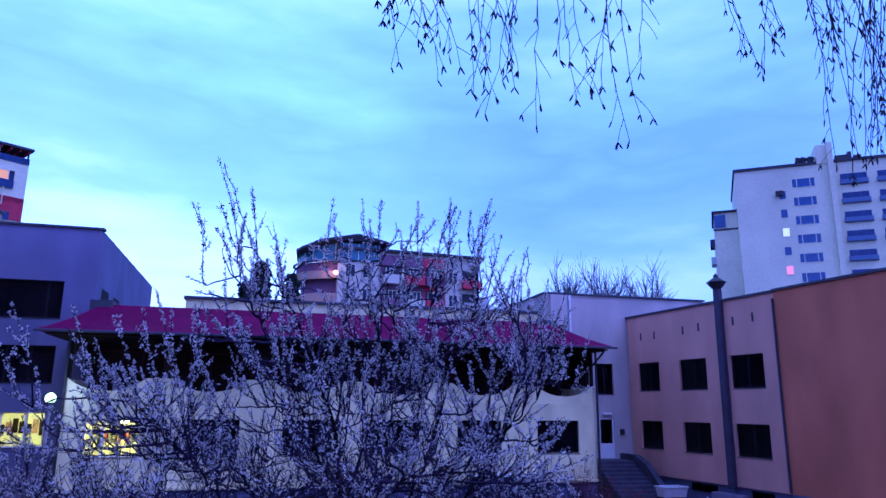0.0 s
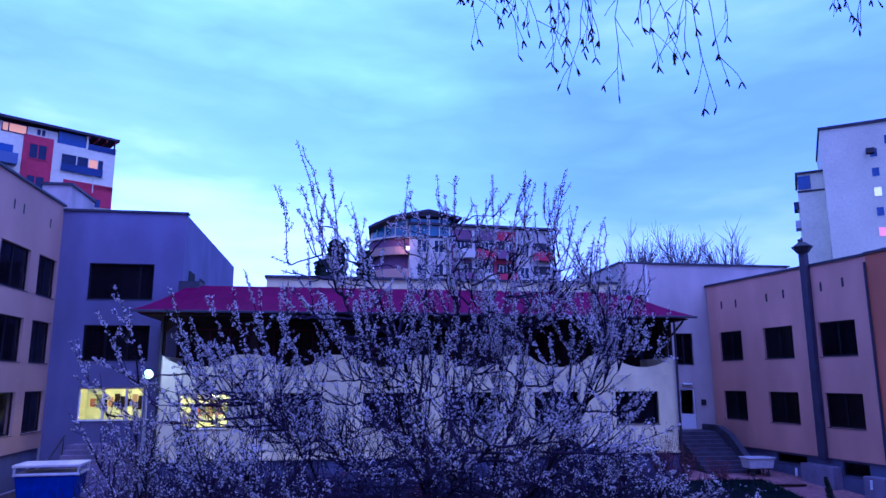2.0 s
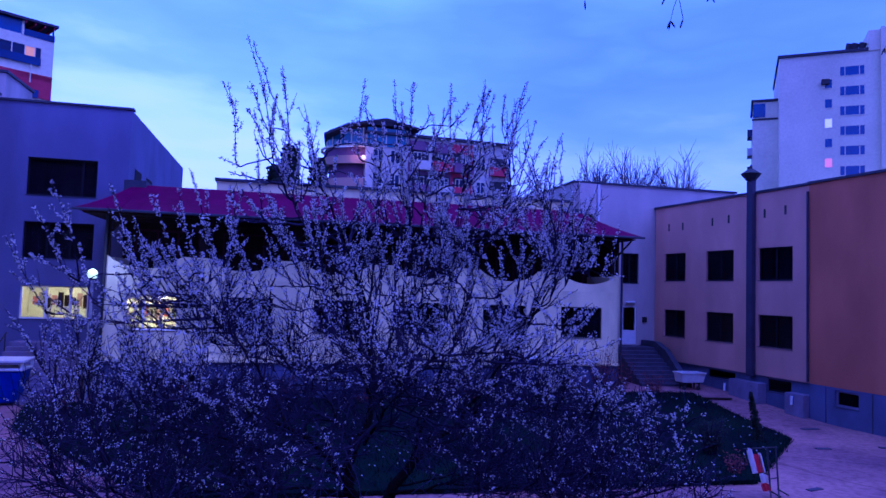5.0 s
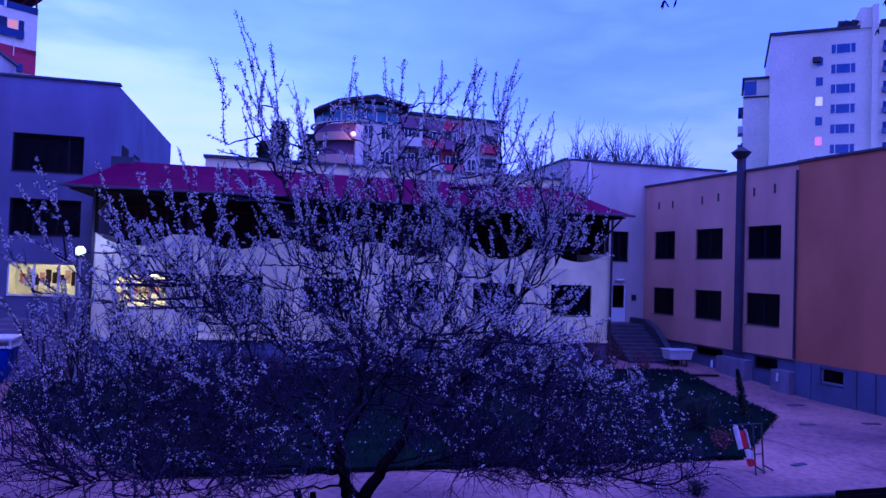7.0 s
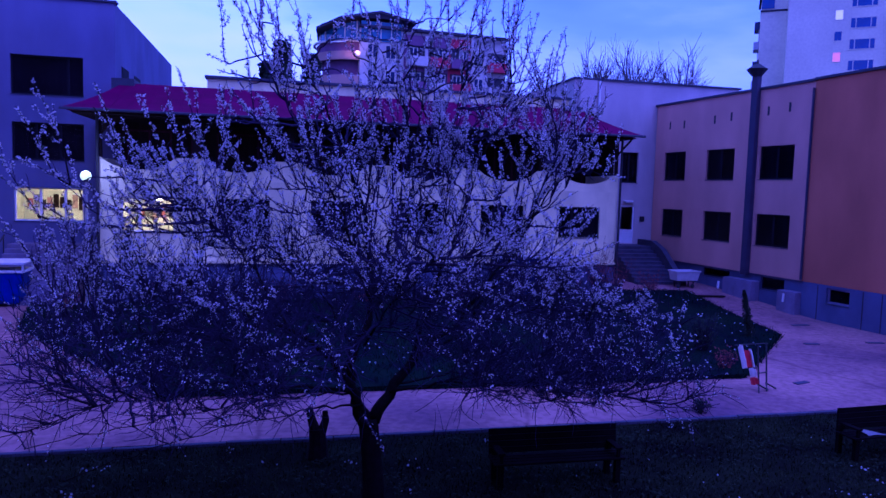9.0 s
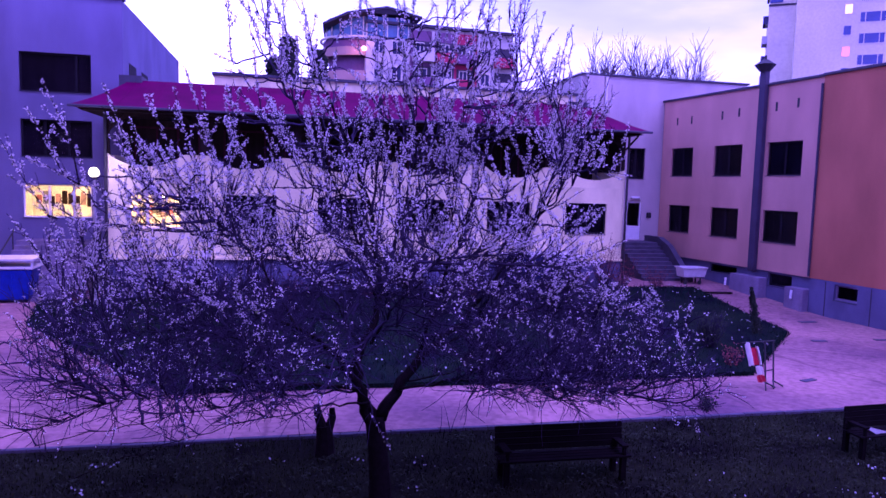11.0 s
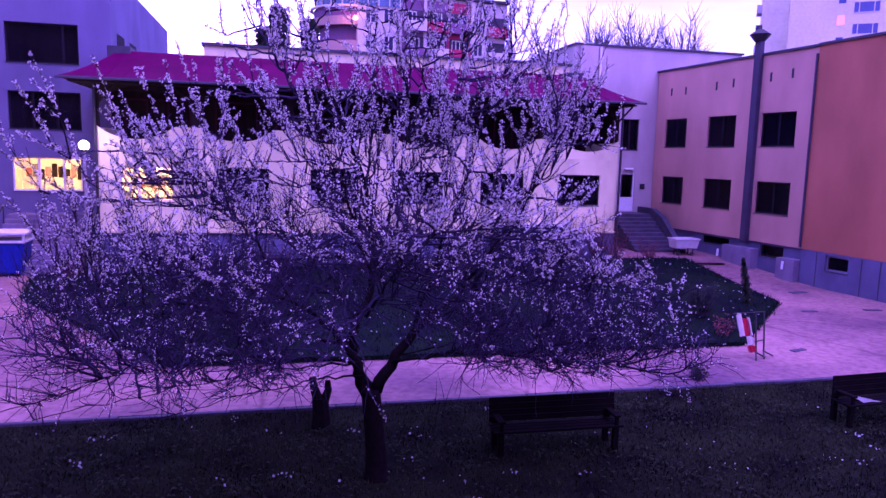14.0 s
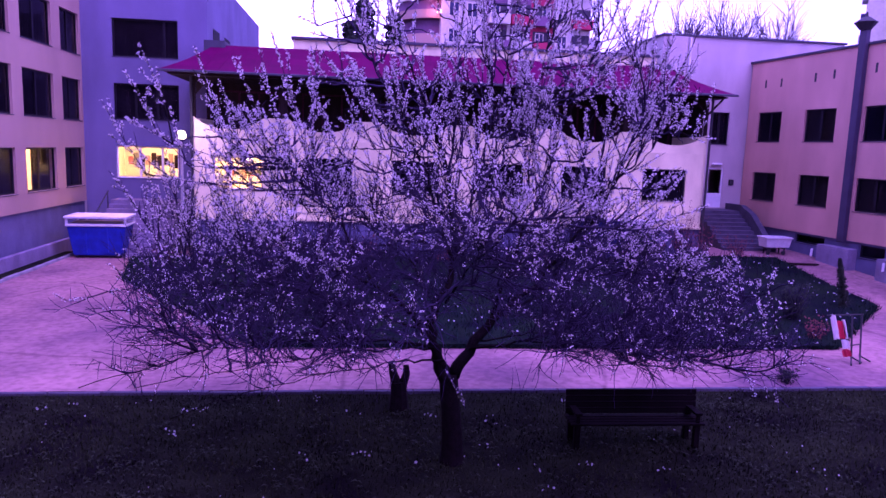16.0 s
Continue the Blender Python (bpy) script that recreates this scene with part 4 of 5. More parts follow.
cache_t = {}
tower = thing("apartment_tower", pose(67.3, 84.6, 0, 0, 0, -35.7), "tall pale apartment tower with rows of blue windows", "building")
part("wall", boxes((0, 26, 0, 16, 0, 39.6)), M_FAR_W, tower)
part("coping", boxes((-0.2, 11.0, -0.2, 16.2, 39.603, 40.0)), M_FAR_D, tower, "dark roof edge")
part("wall", boxes((11.0, 13.0, -0.15, 12, 39.603, 42.4)), M_FAR_W, tower)
part("pilaster", boxes((12.4, 13.1, -0.6, -0.003, 0, 42.6)), M_FAR_W, tower, "white service shaft")
part("coping", boxes((13.2, 26.2, -0.2, 16.2, 39.603, 40.0)), M_FAR_D, tower, "dark roof edge")
part("wall", boxes((-3.4, -0.003, 2.5, 14, 0, 31.6)), M_FAR_W, tower)
part("roof_room", boxes((-3.3, -0.003, 2.6, 12, 31.603, 34.2)), M_FAR_W, tower)
part("roof_glazing", boxes((-3.35, -1.7, 2.5, 2.597, 31.9, 33.9)), M_FAR_GLASS, tower, "blue glazed corner")
for i in range(7):
    z = 36.4 - 2.78 * i
    far_window(tower, cache_t, pose(7.6, 0, z), 2.9, 1.25, (M_FAR_W, M_FAR_GLASS), (0.2, 0.8))
    far_window(tower, cache_t, pose(5.75, 0, z - 1.6), 0.85, 1.2, (M_FAR_W, {2: M_PALELIT, 4: M_REDLIT}.get(i, M_FAR_GLASS)))
    for x in (13.7, 18.3, 22.9):
        bal = part("balcony", boxes((0, 3.5, -0.35, -0.28, 0, 0.62), (0, 3.5, -0.28, -0.003, -0.1, 0.0), (0, 0.08, -0.28, -0.003, 0.0, 0.62), (3.42, 3.5, -0.28, -0.003, 0.0, 0.62)), M_FAR_BLUE, tower, "blue-grey balcony front")
        bal.matrix_basis = pose(x, 0, z - 0.15)
        part("glazing", boxes((0.1, 3.4, -0.06, -0.003, 0.0, 1.5)), M_FAR_DEEP, bal, "dark blue glazing")
        for b in (1.0 + 0.3 * (i % 2), 2.4):
            part("mullion", boxes((b - 0.06, b + 0.06, -0.12, -0.063, 0.0, 1.5)), M_FAR_GLASS, bal)
for i in range(6):
    part("balcony", boxes((-4.1, -3.403, 3.2, 6.0, 29.2 - 2.78 * i, 30.3 - 2.78 * i)), M_FAR_G if i % 2 else M_FAR_NAVY, tower, "small side balcony")
part("coping", boxes((-3.6, 0.0, 2.3, 12.2, 34.203, 34.5)), M_FAR_D, tower, "dark roof edge")
part("coping", boxes((-3.5, 0.0, 2.4, 2.497, 31.45, 31.7)), M_FAR_D, tower, "dark roof edge")
part("air_conditioner", boxes((5.3, 6.3, -0.5, -0.003, 35.3, 36.0)), M_FAR_D, tower, "dark wall-mounted unit")
for x, w, h in ((12.0, 0.12, 1.5), (13.6, 1.6, 0.9), (15.2, 0.5, 1.3), (16.0, 0.9, 0.7)):
    part("roof_unit", boxes((x, x + w, 0.8, 1.6, 40.003, 40.0 + h)), M_FAR_D, tower, "dark roof unit")
for i, x in enumerate((8.6, 9.3, 10.2)):
    part("antenna_dish", rod((x, 0.6, 40.0), (x + 0.3, 0.5, 40.9), 0.35, 8, 0.5), M_FAR_D, tower, "dark roof dish")

cache_c = {}
cb = thing("apartment_building", pose(8.8, 85, 0, 0, 0, 4), "white and brick-red apartment building with balconies and a rounded glazed end", "building")
part("wall", boxes((0, 18.8, 0, 12, 0, 24.1)), M_FAR_P, cb)
part("wall", boxes((5.4, 11.0, -0.25, -0.003, 0, 23.7)), M_FAR_V, cb, "dull violet bay")
part("wall", boxes((11.003, 13.9, -0.25, -0.003, 0, 23.7)), M_FAR_R, cb, "brick-red bay")
part("pilaster", boxes((13.95, 14.5, -0.4, -0.003, 0, 23.9)), M_FAR_P, cb, "pale pier")
part("pilaster", boxes((8.0, 8.35, -0.45, -0.253, 0, 23.7)), M_FAR_P, cb, "pale pier")
part("roof", boxes((-0.1, 19.1, -0.5, 12.3, 24.103, 24.4)), M_FAR_D, cb)
part("wall", boxes((18.803, 20.6, 1.0, 12, 0, 19.3)), M_FAR_G, cb, "lower grey stair block")
rf = bmesh.new()
v = [rf.verts.new(c) for c in ((-5.0, 2.0, 24.1), (-2.4, -0.4, 25.1), (2.3, -0.9, 26.05), (6.6, -0.9, 25.2), (6.6, 9, 25.2), (-4, 9, 24.1))]
v2 = [rf.verts.new((q.co.x, q.co.y, q.co.z - 0.3)) for q in v]
rf.faces.new(v)
rf.faces.new(v2[::-1])
for i in range(6):
    j = (i + 1) % 6
    rf.faces.new([v2[i], v2[j], v[j], v[i]])
part("roof", rf, M_FAR_D, cb, "dark oversailing roof")
part("roof_room", boxes((6.7, 15.5, 1.5, 10, 24.403, 24.9)), M_FAR_D, cb)


def drum(r, z0, z1, a0, a1, thick):
    bm = bmesh.new()
    prev = None
    for i in range(19):
        a = radians(a0 + (a1 - a0) * i / 18)
        cur = [bm.verts.new(c) for c in ((r * math.cos(a), r * math.sin(a), z0), (r * math.cos(a), r * math.sin(a), z1), ((r - thick) * math.cos(a), (r - thick) * math.sin(a), z1), ((r - thick) * math.cos(a), (r - thick) * math.sin(a), z0))]
        if prev:
            for q in range(4):
                bm.faces.new([prev[q], cur[q], cur[(q + 1) % 4], prev[(q + 1) % 4]])
        prev = cur
    bmesh.ops.recalc_face_normals(bm, faces=bm.faces[:])
    return bm


for z0, z1, r, mtl, nm, lab in ((0, 22.3, 4.0, M_FAR_V, "recess", "dark balcony recess"), (14.0, 15.2, 5.0, M_TAN, "balcony", "ochre curved balcony"), (17.3, 18.5, 5.0, M_TAN, "balcony", "ochre curved balcony"),
                               (20.3, 21.3, 5.0, M_TAN, "balcony", "ochre curved balcony"), (21.3, 22.4, 4.7, M_FAR_V, "recess", "dull red balcony wall"), (22.4, 22.6, 5.15, M_FAR_W, "cornice", "pale cornice"), (22.6, 25.0, 4.4, M_FAR_TEAL, "glazing", "blue-green curved glazing")):
    o = part(nm, drum(r, z0, z1, 140, 268, 0.3), mtl, cb, lab)
    o.location = (0.2, 5.1, 0)
part("glazing", boxes((0.1, 5.3, -0.12, -0.003, 22.6, 24.9)), M_FAR_TEAL, cb, "blue-green roof glazing")
for k in range(7):
    a = radians(150 + 19 * k)
    part("mullion", boxes((-0.07, 0.07, -0.07, 0.07, 22.6, 24.95)), M_FAR_W, cb).location = (0.2 + 4.43 * math.cos(a), 5.1 + 4.43 * math.sin(a), 0)
for k in range(4):
    part("mullion", boxes((-0.06, 0.06, -0.16, -0.123, 22.6, 24.9)), M_FAR_W, cb).location = (1.2 + 1.3 * k, 0, 0)
for i in range(4):
    z = 20.7 - 3.05 * i
    far_window(cb, cache_c, pose(1.0, 0, z), 1.1, 1.5, (M_FAR_W, M_FAR_NAVY), (0.5,))
    far_window(cb, cache_c, pose(3.2, 0, z), 1.1, 1.5, (M_FAR_W, M_FAR_NAVY), (0.5,))
    for k, x in enumerate((5.6, 8.4, 11.2)):
        far_loggia(cb, pose(x, -0.25, z - 0.6), 2.6, 2.35, (M_FAR_P, M_FAR_V, M_FAR_V, M_FAR_R)[(i + k * 3) % 4])
        far_window(cb, cache_c, pose(x + 0.5 + 0.4 * ((i + k) % 3), -0.285, z + 0.1), 0.9, 1.4, (M_FAR_W, M_FAR_NAVY), (0.5,))
    far_window(cb, cache_c, pose(14.6, 0, z), 1.1, 1.4, (M_FAR_W, M_FAR_NAVY), (0.5,))
    far_loggia(cb, pose(16.3, 0, z - 0.6), 2.5, 2.3, M_FAR_P if i % 2 else M_FAR_R)
lb = bmesh.new()
bmesh.ops.create_icosphere(lb, subdivisions=2, radius=0.30, matrix=Matrix.Translation((-0.3, -0.25, 21.0)))
part("balcony_lamp", lb, M_BULB, cb, "bright warm balcony lamp", True)
lp2 = new("balcony_light", bpy.data.lights.new("balcony_light", "POINT"))
lp2.data.energy, lp2.data.color, lp2.data.shadow_soft_size, lp2.location = 80, (1.0, 0.45, 0.12), 0.3, (7.8, 84.1, 21.4)

cache_r = {}
rb = thing("apartment_building", pose(-32.8, 64, 0.7, 0, 0, 35), "white apartment building with red panels and glazed top floor", "building")
part("wall", boxes((-14, 12.5, 0, 14, -1.2, 26.55)), M_FAR_W, rb)
part("wall", boxes((4.35, 6.85, -0.12, -0.003, 14, 26.75)), M_FAR_R, rb, "red panel")
part("wall", boxes((-14, 7.2, 0.15, 13, 26.553, 27.6)), M_FAR_W, rb)
part("glazing", boxes((7.25, 9.7, 0.1, 13, 26.553, 27.82)), M_FAR_GLASS, rb, "blue glazed roof terrace")
part("wall", boxes((9.95, 12.3, 2.4, 13, 26.553, 27.6)), M_FAR_R, rb, "red roof terrace wall")
for k in range(4):
    part("pergola_beam", boxes((9.9 + 0.8 * k, 10.0 + 0.8 * k, -0.3, 2.4, 27.6, 27.8)), M_FAR_R, rb, "dark red pergola beam")
part("post", boxes((12.3, 12.42, -0.05, 0.1, 26.5, 27.85)), M_FAR_D, rb)
part("post", boxes((9.72, 9.9, -0.06, 0.2, 26.5, 27.85)), M_FAR_W, rb)
part("railing", boxes((9.9, 12.5, -0.05, 0.05, 26.5, 27.1)), M_FAR_DEEP, rb, "dark glass balustrade")
part("roof", boxes((-14.2, 12.7, -0.4, 14.2, 27.85, 28.08)), M_FAR_D, rb)
part("pole", rod((10.6, -0.2, 22.2), (10.6, -0.2, 23.9), 0.05), M_FAR_W, rb)
for i in range(4):
    z = 23.9 - 3.05 * i
    far_window(rb, cache_r, pose(7.65, 0, z), 3.75, 1.7, (M_FAR_W, M_FAR_NAVY), (0.36, 0.72))
    part("railing", boxes((7.65, 11.4, -0.2, -0.15, z, z + 0.75)), M_FAR_DEEP, rb, "dark glass balustrade")
    far_window(rb, cache_r, pose(4.9, -0.12, z + 0.65), 1.4, 1.35, (M_FAR_R, M_FAR_NAVY), (0.5,))
    part("balcony", boxes((0.2, 3.9, -0.9, -0.003, z - 0.4, z + 0.6)), M_FAR_BLUE, rb, "blue-grey balcony front")
    far_window(rb, cache_r, pose(0.4, 0, z + 0.65), 3.2, 0.9, (M_FAR_W, M_FAR_GLASS), (0.3, 0.6))
    far_window(rb, cache_r, pose(-5.0, 0, z + 0.2), 3.4, 1.3, (M_FAR_W, M_FAR_NAVY), (0.3, 0.6))
    if i:
        part("wall", boxes((9.4, 12.49, -0.1, -0.003, z + 1.75, z + 2.2)), M_FAR_R, rb, "red panel")
part("wall", boxes((8.0, 12.49, -0.1, -0.003, 20.9, 23.1)), M_FAR_R, rb, "red panel")
far_window(rb, cache_r, pose(10.1, -0.06, 24.55), 0.75, 0.95, (M_FAR_W, M_WARMLIT))
far_window(rb, cache_r, pose(2.6, 0.1, 26.75), 1.9, 0.75, (M_FAR_NAVY, M_WARMLIT), (0.25,))
far_window(rb, cache_r, pose(-1.3, 0.1, 26.75), 1.9, 0.8, (M_FAR_NAVY, M_WARMLIT))
far_window(rb, cache_r, pose(5.4, 0.1, 26.9), 0.7, 0.6, (M_FAR_W, M_FAR_NAVY), (0.5,))

# ---------------------------------------------------------------- the blossoming tree
rng = random.Random(7)
twigs, shoots, petals, leaves = ([], []), ([], []), ([], []), ([], [])


def rnd_dir(r=rng):
    while True:
        v = Vector((r.uniform(-1, 1), r.uniform(-1, 1), r.uniform(-1, 1)))
        if 0.05 < v.length < 1:
            return v.normalized()


def flake(mesh, p, s, r=rng):
    """Two crossed small petals."""
    vs, fs = mesh
    for _ in range(2):
        a = rnd_dir(r)
        b = a.orthogonal().normalized()
        n = len(vs)
        k = s * r.uniform(0.7, 1.3)
        for u, w in ((-1, -0.6), (0.9, -0.8), (1.1, 0.7), (-0.8, 1.0)):
            vs.append(tuple(p + a * (u * k) + b * (w * k)))
        fs.append((n, n + 1, n + 2, n + 3))


def spline(ctrl, n):
    """Smooth points through the control points."""
    c = [Vector(p) for p in ctrl]
    c = [c[0] * 2 - c[1]] + c + [c[-1] * 2 - c[-2]]
    out = []
    for i in range(1, len(c) - 2):
        for k in range(n):
            t = k / n
            out.append(0.5 * ((2 * c[i]) + (c[i + 1] - c[i - 1]) * t + (2 * c[i - 1] - 5 * c[i] + 4 * c[i + 1] - c[i + 2]) * t * t + (3 * c[i] - c[i - 1] - 3 * c[i + 1] + c[i + 2]) * t ** 3))
    out.append(c[-2])
    return out


def crooked(p, d, length, n, bend, lift, r=rng):
    """A crooked line that starts at p towards d."""
    pts, step = [p.copy()], length / n
    d = d.normalized()
    for _ in range(n):
        d = (d + rnd_dir(r) * bend + Vector((0, 0, lift))).normalized()
        pts.append(pts[-1] + d * step)
    return pts


def dress(pts, per_m, s, r=rng):
    """Blossom in clusters along a twig."""
    if per_m < 1:
        return
    length = sum((b - a).length for a, b in zip(pts, pts[1:]))
    for _ in range(max(1, int(length * per_m))):
        k = r.uniform(0.15, 1.0) * (len(pts) - 1)
        i = min(int(k), len(pts) - 2)
        p = pts[i].lerp(pts[i + 1], k - i)
        for _ in range(r.choice((1, 2, 3, 3))):
            q = p + rnd_dir(r) * r.uniform(0.008, 0.036)
            flake(petals if r.random() < 0.88 else leaves, q, s * r.uniform(0.6, 1.25), r)


fruit = thing("blossom_tree", pose(1.36, 10.3, 0.0), "wide blossoming fruit tree with dark forked trunk", "tree")
ORIGIN = Vector((1.36, 10.3, 0.0))
m2 = ([], [])
tube(m2, spline([(0.03, 0, -0.1), (0.02, 0.0, 0.4), (-0.03, 0.0, 1.0), (-0.08, 0, 1.45)], 4), [0.24, 0.20, 0.18, 0.17, 0.165, 0.16, 0.155, 0.15, 0.15, 0.15, 0.15, 0.15, 0.155][:13], 12)
part("trunk", m2, M_BARK, fruit, "dark rough trunk", True)
# limbs: start to tip in world metres, and radius at the start
BOUGHS = [
    ([(1.26, 10.3, 1.3), (0.85, 10.2, 2.2), (0.1, 10.0, 2.9), (-1.2, 9.9, 3.5), (-2.5, 9.8, 4.6)], 0.10),
    ([(1.28, 10.3, 1.35), (1.0, 10.4, 2.2), (1.35, 10.5, 3.3), (1.05, 10.6, 5.0), (0.42, 10.5, 6.4), (-0.12, 10.4, 7.2), (-0.64, 10.35, 8.45)], 0.11),
    ([(1.36, 10.3, 1.4), (1.95, 10.4, 2.3), (2.7, 10.5, 2.9), (3.4, 10.5, 3.9), (3.95, 10.4, 5.0), (4.5, 10.4, 6.1)], 0.11),
    ([(1.3, 10.5, 3.2), (1.7, 10.8, 4.5), (2.0, 10.6, 6.0), (2.25, 10.3, 7.7)], 0.065),
    ([(1.95, 10.4, 2.3), (2.3, 10.2, 3.6), (2.9, 10.1, 5.4), (3.52, 10.2, 8.15)], 0.075),
    ([(1.6, 10.3, 1.85), (2.8, 9.9, 2.1), (4.0, 9.7, 1.95), (5.3, 9.8, 1.75), (6.2, 10.0, 1.5)], 0.05),
    ([(1.05, 10.2, 1.9), (-0.3, 9.6, 2.2), (-2.0, 9.4, 2.1), (-3.9, 9.6, 1.5)], 0.055),
    ([(0.85, 10.2, 2.2), (-0.9, 10.4, 2.7), (-2.4, 10.6, 2.75), (-3.9, 10.7, 2.6)], 0.05),
    ([(2.3, 10.4, 2.5), (3.6, 11.4, 2.8), (4.5, 11.9, 3.2), (5.2, 12.2, 3.5)], 0.05),
    ([(1.1, 10.4, 2.4), (0.7, 11.4, 3.1), (0.0, 12.6, 3.7), (-0.6, 13.3, 4.6)], 0.05),
    ([(1.2, 10.2, 2.6), (1.4, 9.3, 3.3), (1.8, 8.4, 4.0), (2.1, 7.9, 4.8)], 0.05),
    ([(1.3, 10.5, 3.2), (0.85, 10.2, 4.5), (0.3, 10.1, 5.6), (-0.2, 10.1, 6.6), (-0.68, 10.2, 7.4)], 0.055),
    ([(2.9, 10.5, 2.9), (3.6, 10.0, 4.4), (4.0, 9.9, 5.8), (4.15, 10.2, 7.35)], 0.055),
    ([(2.9, 10.1, 5.4), (3.3, 10.3, 6.4), (3.2, 10.3, 7.6)], 0.03),
    ([(3.6, 10.0, 4.4), (4.2, 10.2, 5.3), (4.6, 10.3, 6.2)], 0.04),
    ([(2.3, 10.2, 3.6), (2.5, 10.4, 5.6), (2.75, 10.3, 7.6)], 0.04),
    ([(2.0, 10.6, 5.6), (1.5, 10.4, 6.6), (1.03, 10.3, 7.6)], 0.03),
    ([(2.1, 10.5, 6.0), (1.8, 10.4, 7.0), (1.5, 10.3, 7.6)], 0.025),
    ([(0.1, 10.0, 2.9), (-0.6, 10.2, 4.0), (-1.6, 10.4, 4.9), (-2.5, 10.4, 5.9)], 0.05),
    ([(1.7, 10.8, 4.4), (2.4, 11.5, 5.2), (2.9, 11.6, 6.3), (2.8, 11.2, 7.3)], 0.04),
    ([(2.9, 10.5, 2.9), (4.1, 10.2, 3.1), (5.2, 10.0, 3.0), (5.7, 10.0, 2.6)], 0.045),
    ([(1.7, 10.4, 1.95), (3.0, 10.6, 2.0), (4.4, 10.6, 1.6), (5.3, 10.5, 1.3)], 0.035),
    ([(1.05, 10.2, 1.9), (-0.2, 10.0, 1.9), (-1.7, 9.9, 1.7), (-3.3, 10.0, 1.35)], 0.04),
    ([(1.2, 10.2, 1.7), (0.3, 9.7, 1.8), (-1.2, 9.3, 1.65), (-2.6, 9.2, 1.2)], 0.04),
]


def crown_top(x):
    """Height of the crown's uneven top over x."""
    xs = (-4.4, -3.6, -2.4, -1.7, -1.0, -0.76, -0.35, 0.3, 1.2, 3.4, 4.0, 4.6, 5.2, 6.0, 6.8)
    zs = (4.5, 5.2, 5.5, 5.5, 5.7, 8.3, 8.0, 7.2, 7.95, 8.2, 7.4, 6.6, 5.9, 4.4, 3.6)
    if x <= xs[0] or x >= xs[-1]:
        return 3.2
    k = max(n for n, v in enumerate(xs) if v <= x)
    return zs[k] + (zs[k + 1] - zs[k]) * (x - xs[k]) / (xs[k + 1] - xs[k])


def right_edge(z):
    """How far the crown reaches to the east at height z: widest low down, drawn in above the low boughs."""
    return float(np.interp(z, (2.5, 3.4, 3.8, 4.6, 5.4, 6.2, 8.5), (4.8, 4.4, 3.0, 2.75, 3.5, 3.8, 2.9)))


def heart(p):
    """0 at the fork, 1 away from it: the inside of the crown stays bare."""
    return ss(0.5, 2.0, math.hypot(p.x, p.z - 1.7))


def rim(p):
    """0 at the crown's heart, 1 at its rim."""
    return math.sqrt(((p.x - 0.1) / 4.9) ** 2 + (p.y / 2.9) ** 2 + ((p.z - 2.0) / 5.4) ** 2)


def clothe(line, low, dense, rate):
    """Shoots, twigs and blossom along a bough."""
    total = sum((b - a).length for a, b in zip(line, line[1:]))
    dress(line[len(line) * 2 // 3:], (1 if low else 30 if line[-1].z > 5.5 else 8) * dense, 0.013)
    for _ in range(int(total * rate)):
        k = rng.uniform(0.18, 1.0) * (len(line) - 1)
        j = min(int(k), len(line) - 2)
        p, d = line[j].lerp(line[j + 1], k - j), (line[j + 1] - line[j]).normalized()
        if p.z > 6.2 and rng.random() < 0.62 or p.z > 5.0 and p.x < -0.6 and rng.random() < 0.4 or p.x < -3.2 and p.z > 4.3 and rng.random() < 0.6:
            continue
        high = 0.0 if low else ss(2.8, 4.4, p.z + 0.15 * abs(p.x))
        d2 = (d * 0.8 + rnd_dir() * (0.85 - 0.35 * high) + Vector((0, 0, 0.06 + 0.55 * high))).normalized()
        ln = rng.uniform(0.35, 0.85 if low else 1.15) * (1.0 - 0.3 * k / len(line)) * (1 + 0.15 * high)
        sub = crooked(p, d2, ln, 6, 0.24 - 0.12 * high, 0.02 + 0.03 * high)
        tip_x, tip_z = sub[-1].x + ORIGIN.x, sub[-1].z
        if tip_z < 1.45 - 0.28 * min(0.6, sub[-1].y) or tip_z > crown_top(tip_x) + 0.05 or sub[-1].x > right_edge(tip_z):
            continue
        bare = (0.16 + 0.84 * ss(0.50, 0.88, rim(p + (sub[-1] - p) * 0.7))) * (0.42 + 0.58 * ss(2.2, 3.8, p.z)) * (0.1 + 0.9 * heart(p))
        tube(shoots, sub, [max(0.004, 0.013 * (1 - q / 6.5)) for q in range(7)], 4, False)
        dress(sub[1:], (74 if high > 0.5 else 17) * dense * bare * (0.6 if p.x < 0.2 and p.z < 4.6 else 1.0), 0.0078 + 0.0032 * high)
        for _ in range(int(ln * (13 - 6 * high))):
            k2 = rng.uniform(0.12, 0.95) * 6
            j2 = min(int(k2), 5)
            p2 = sub[j2].lerp(sub[j2 + 1], k2 - j2)
            d3 = ((sub[j2 + 1] - sub[j2]).normalized() * 0.7 + rnd_dir() * 0.85 + Vector((0, 0, 0.05 + 0.3 * high))).normalized()
            tw = crooked(p2, d3, rng.uniform(0.15, 0.52) * (1 - 0.55 * high), 4, 0.2, 0.03)
            tube(twigs, tw, [0.0055, 0.005, 0.0045, 0.004, 0.003], 3, False)
            if rng.random() < (0.24 + 0.24 * high) * bare:
                dress(tw, 24 * dense, 0.0078 + 0.0026 * high)


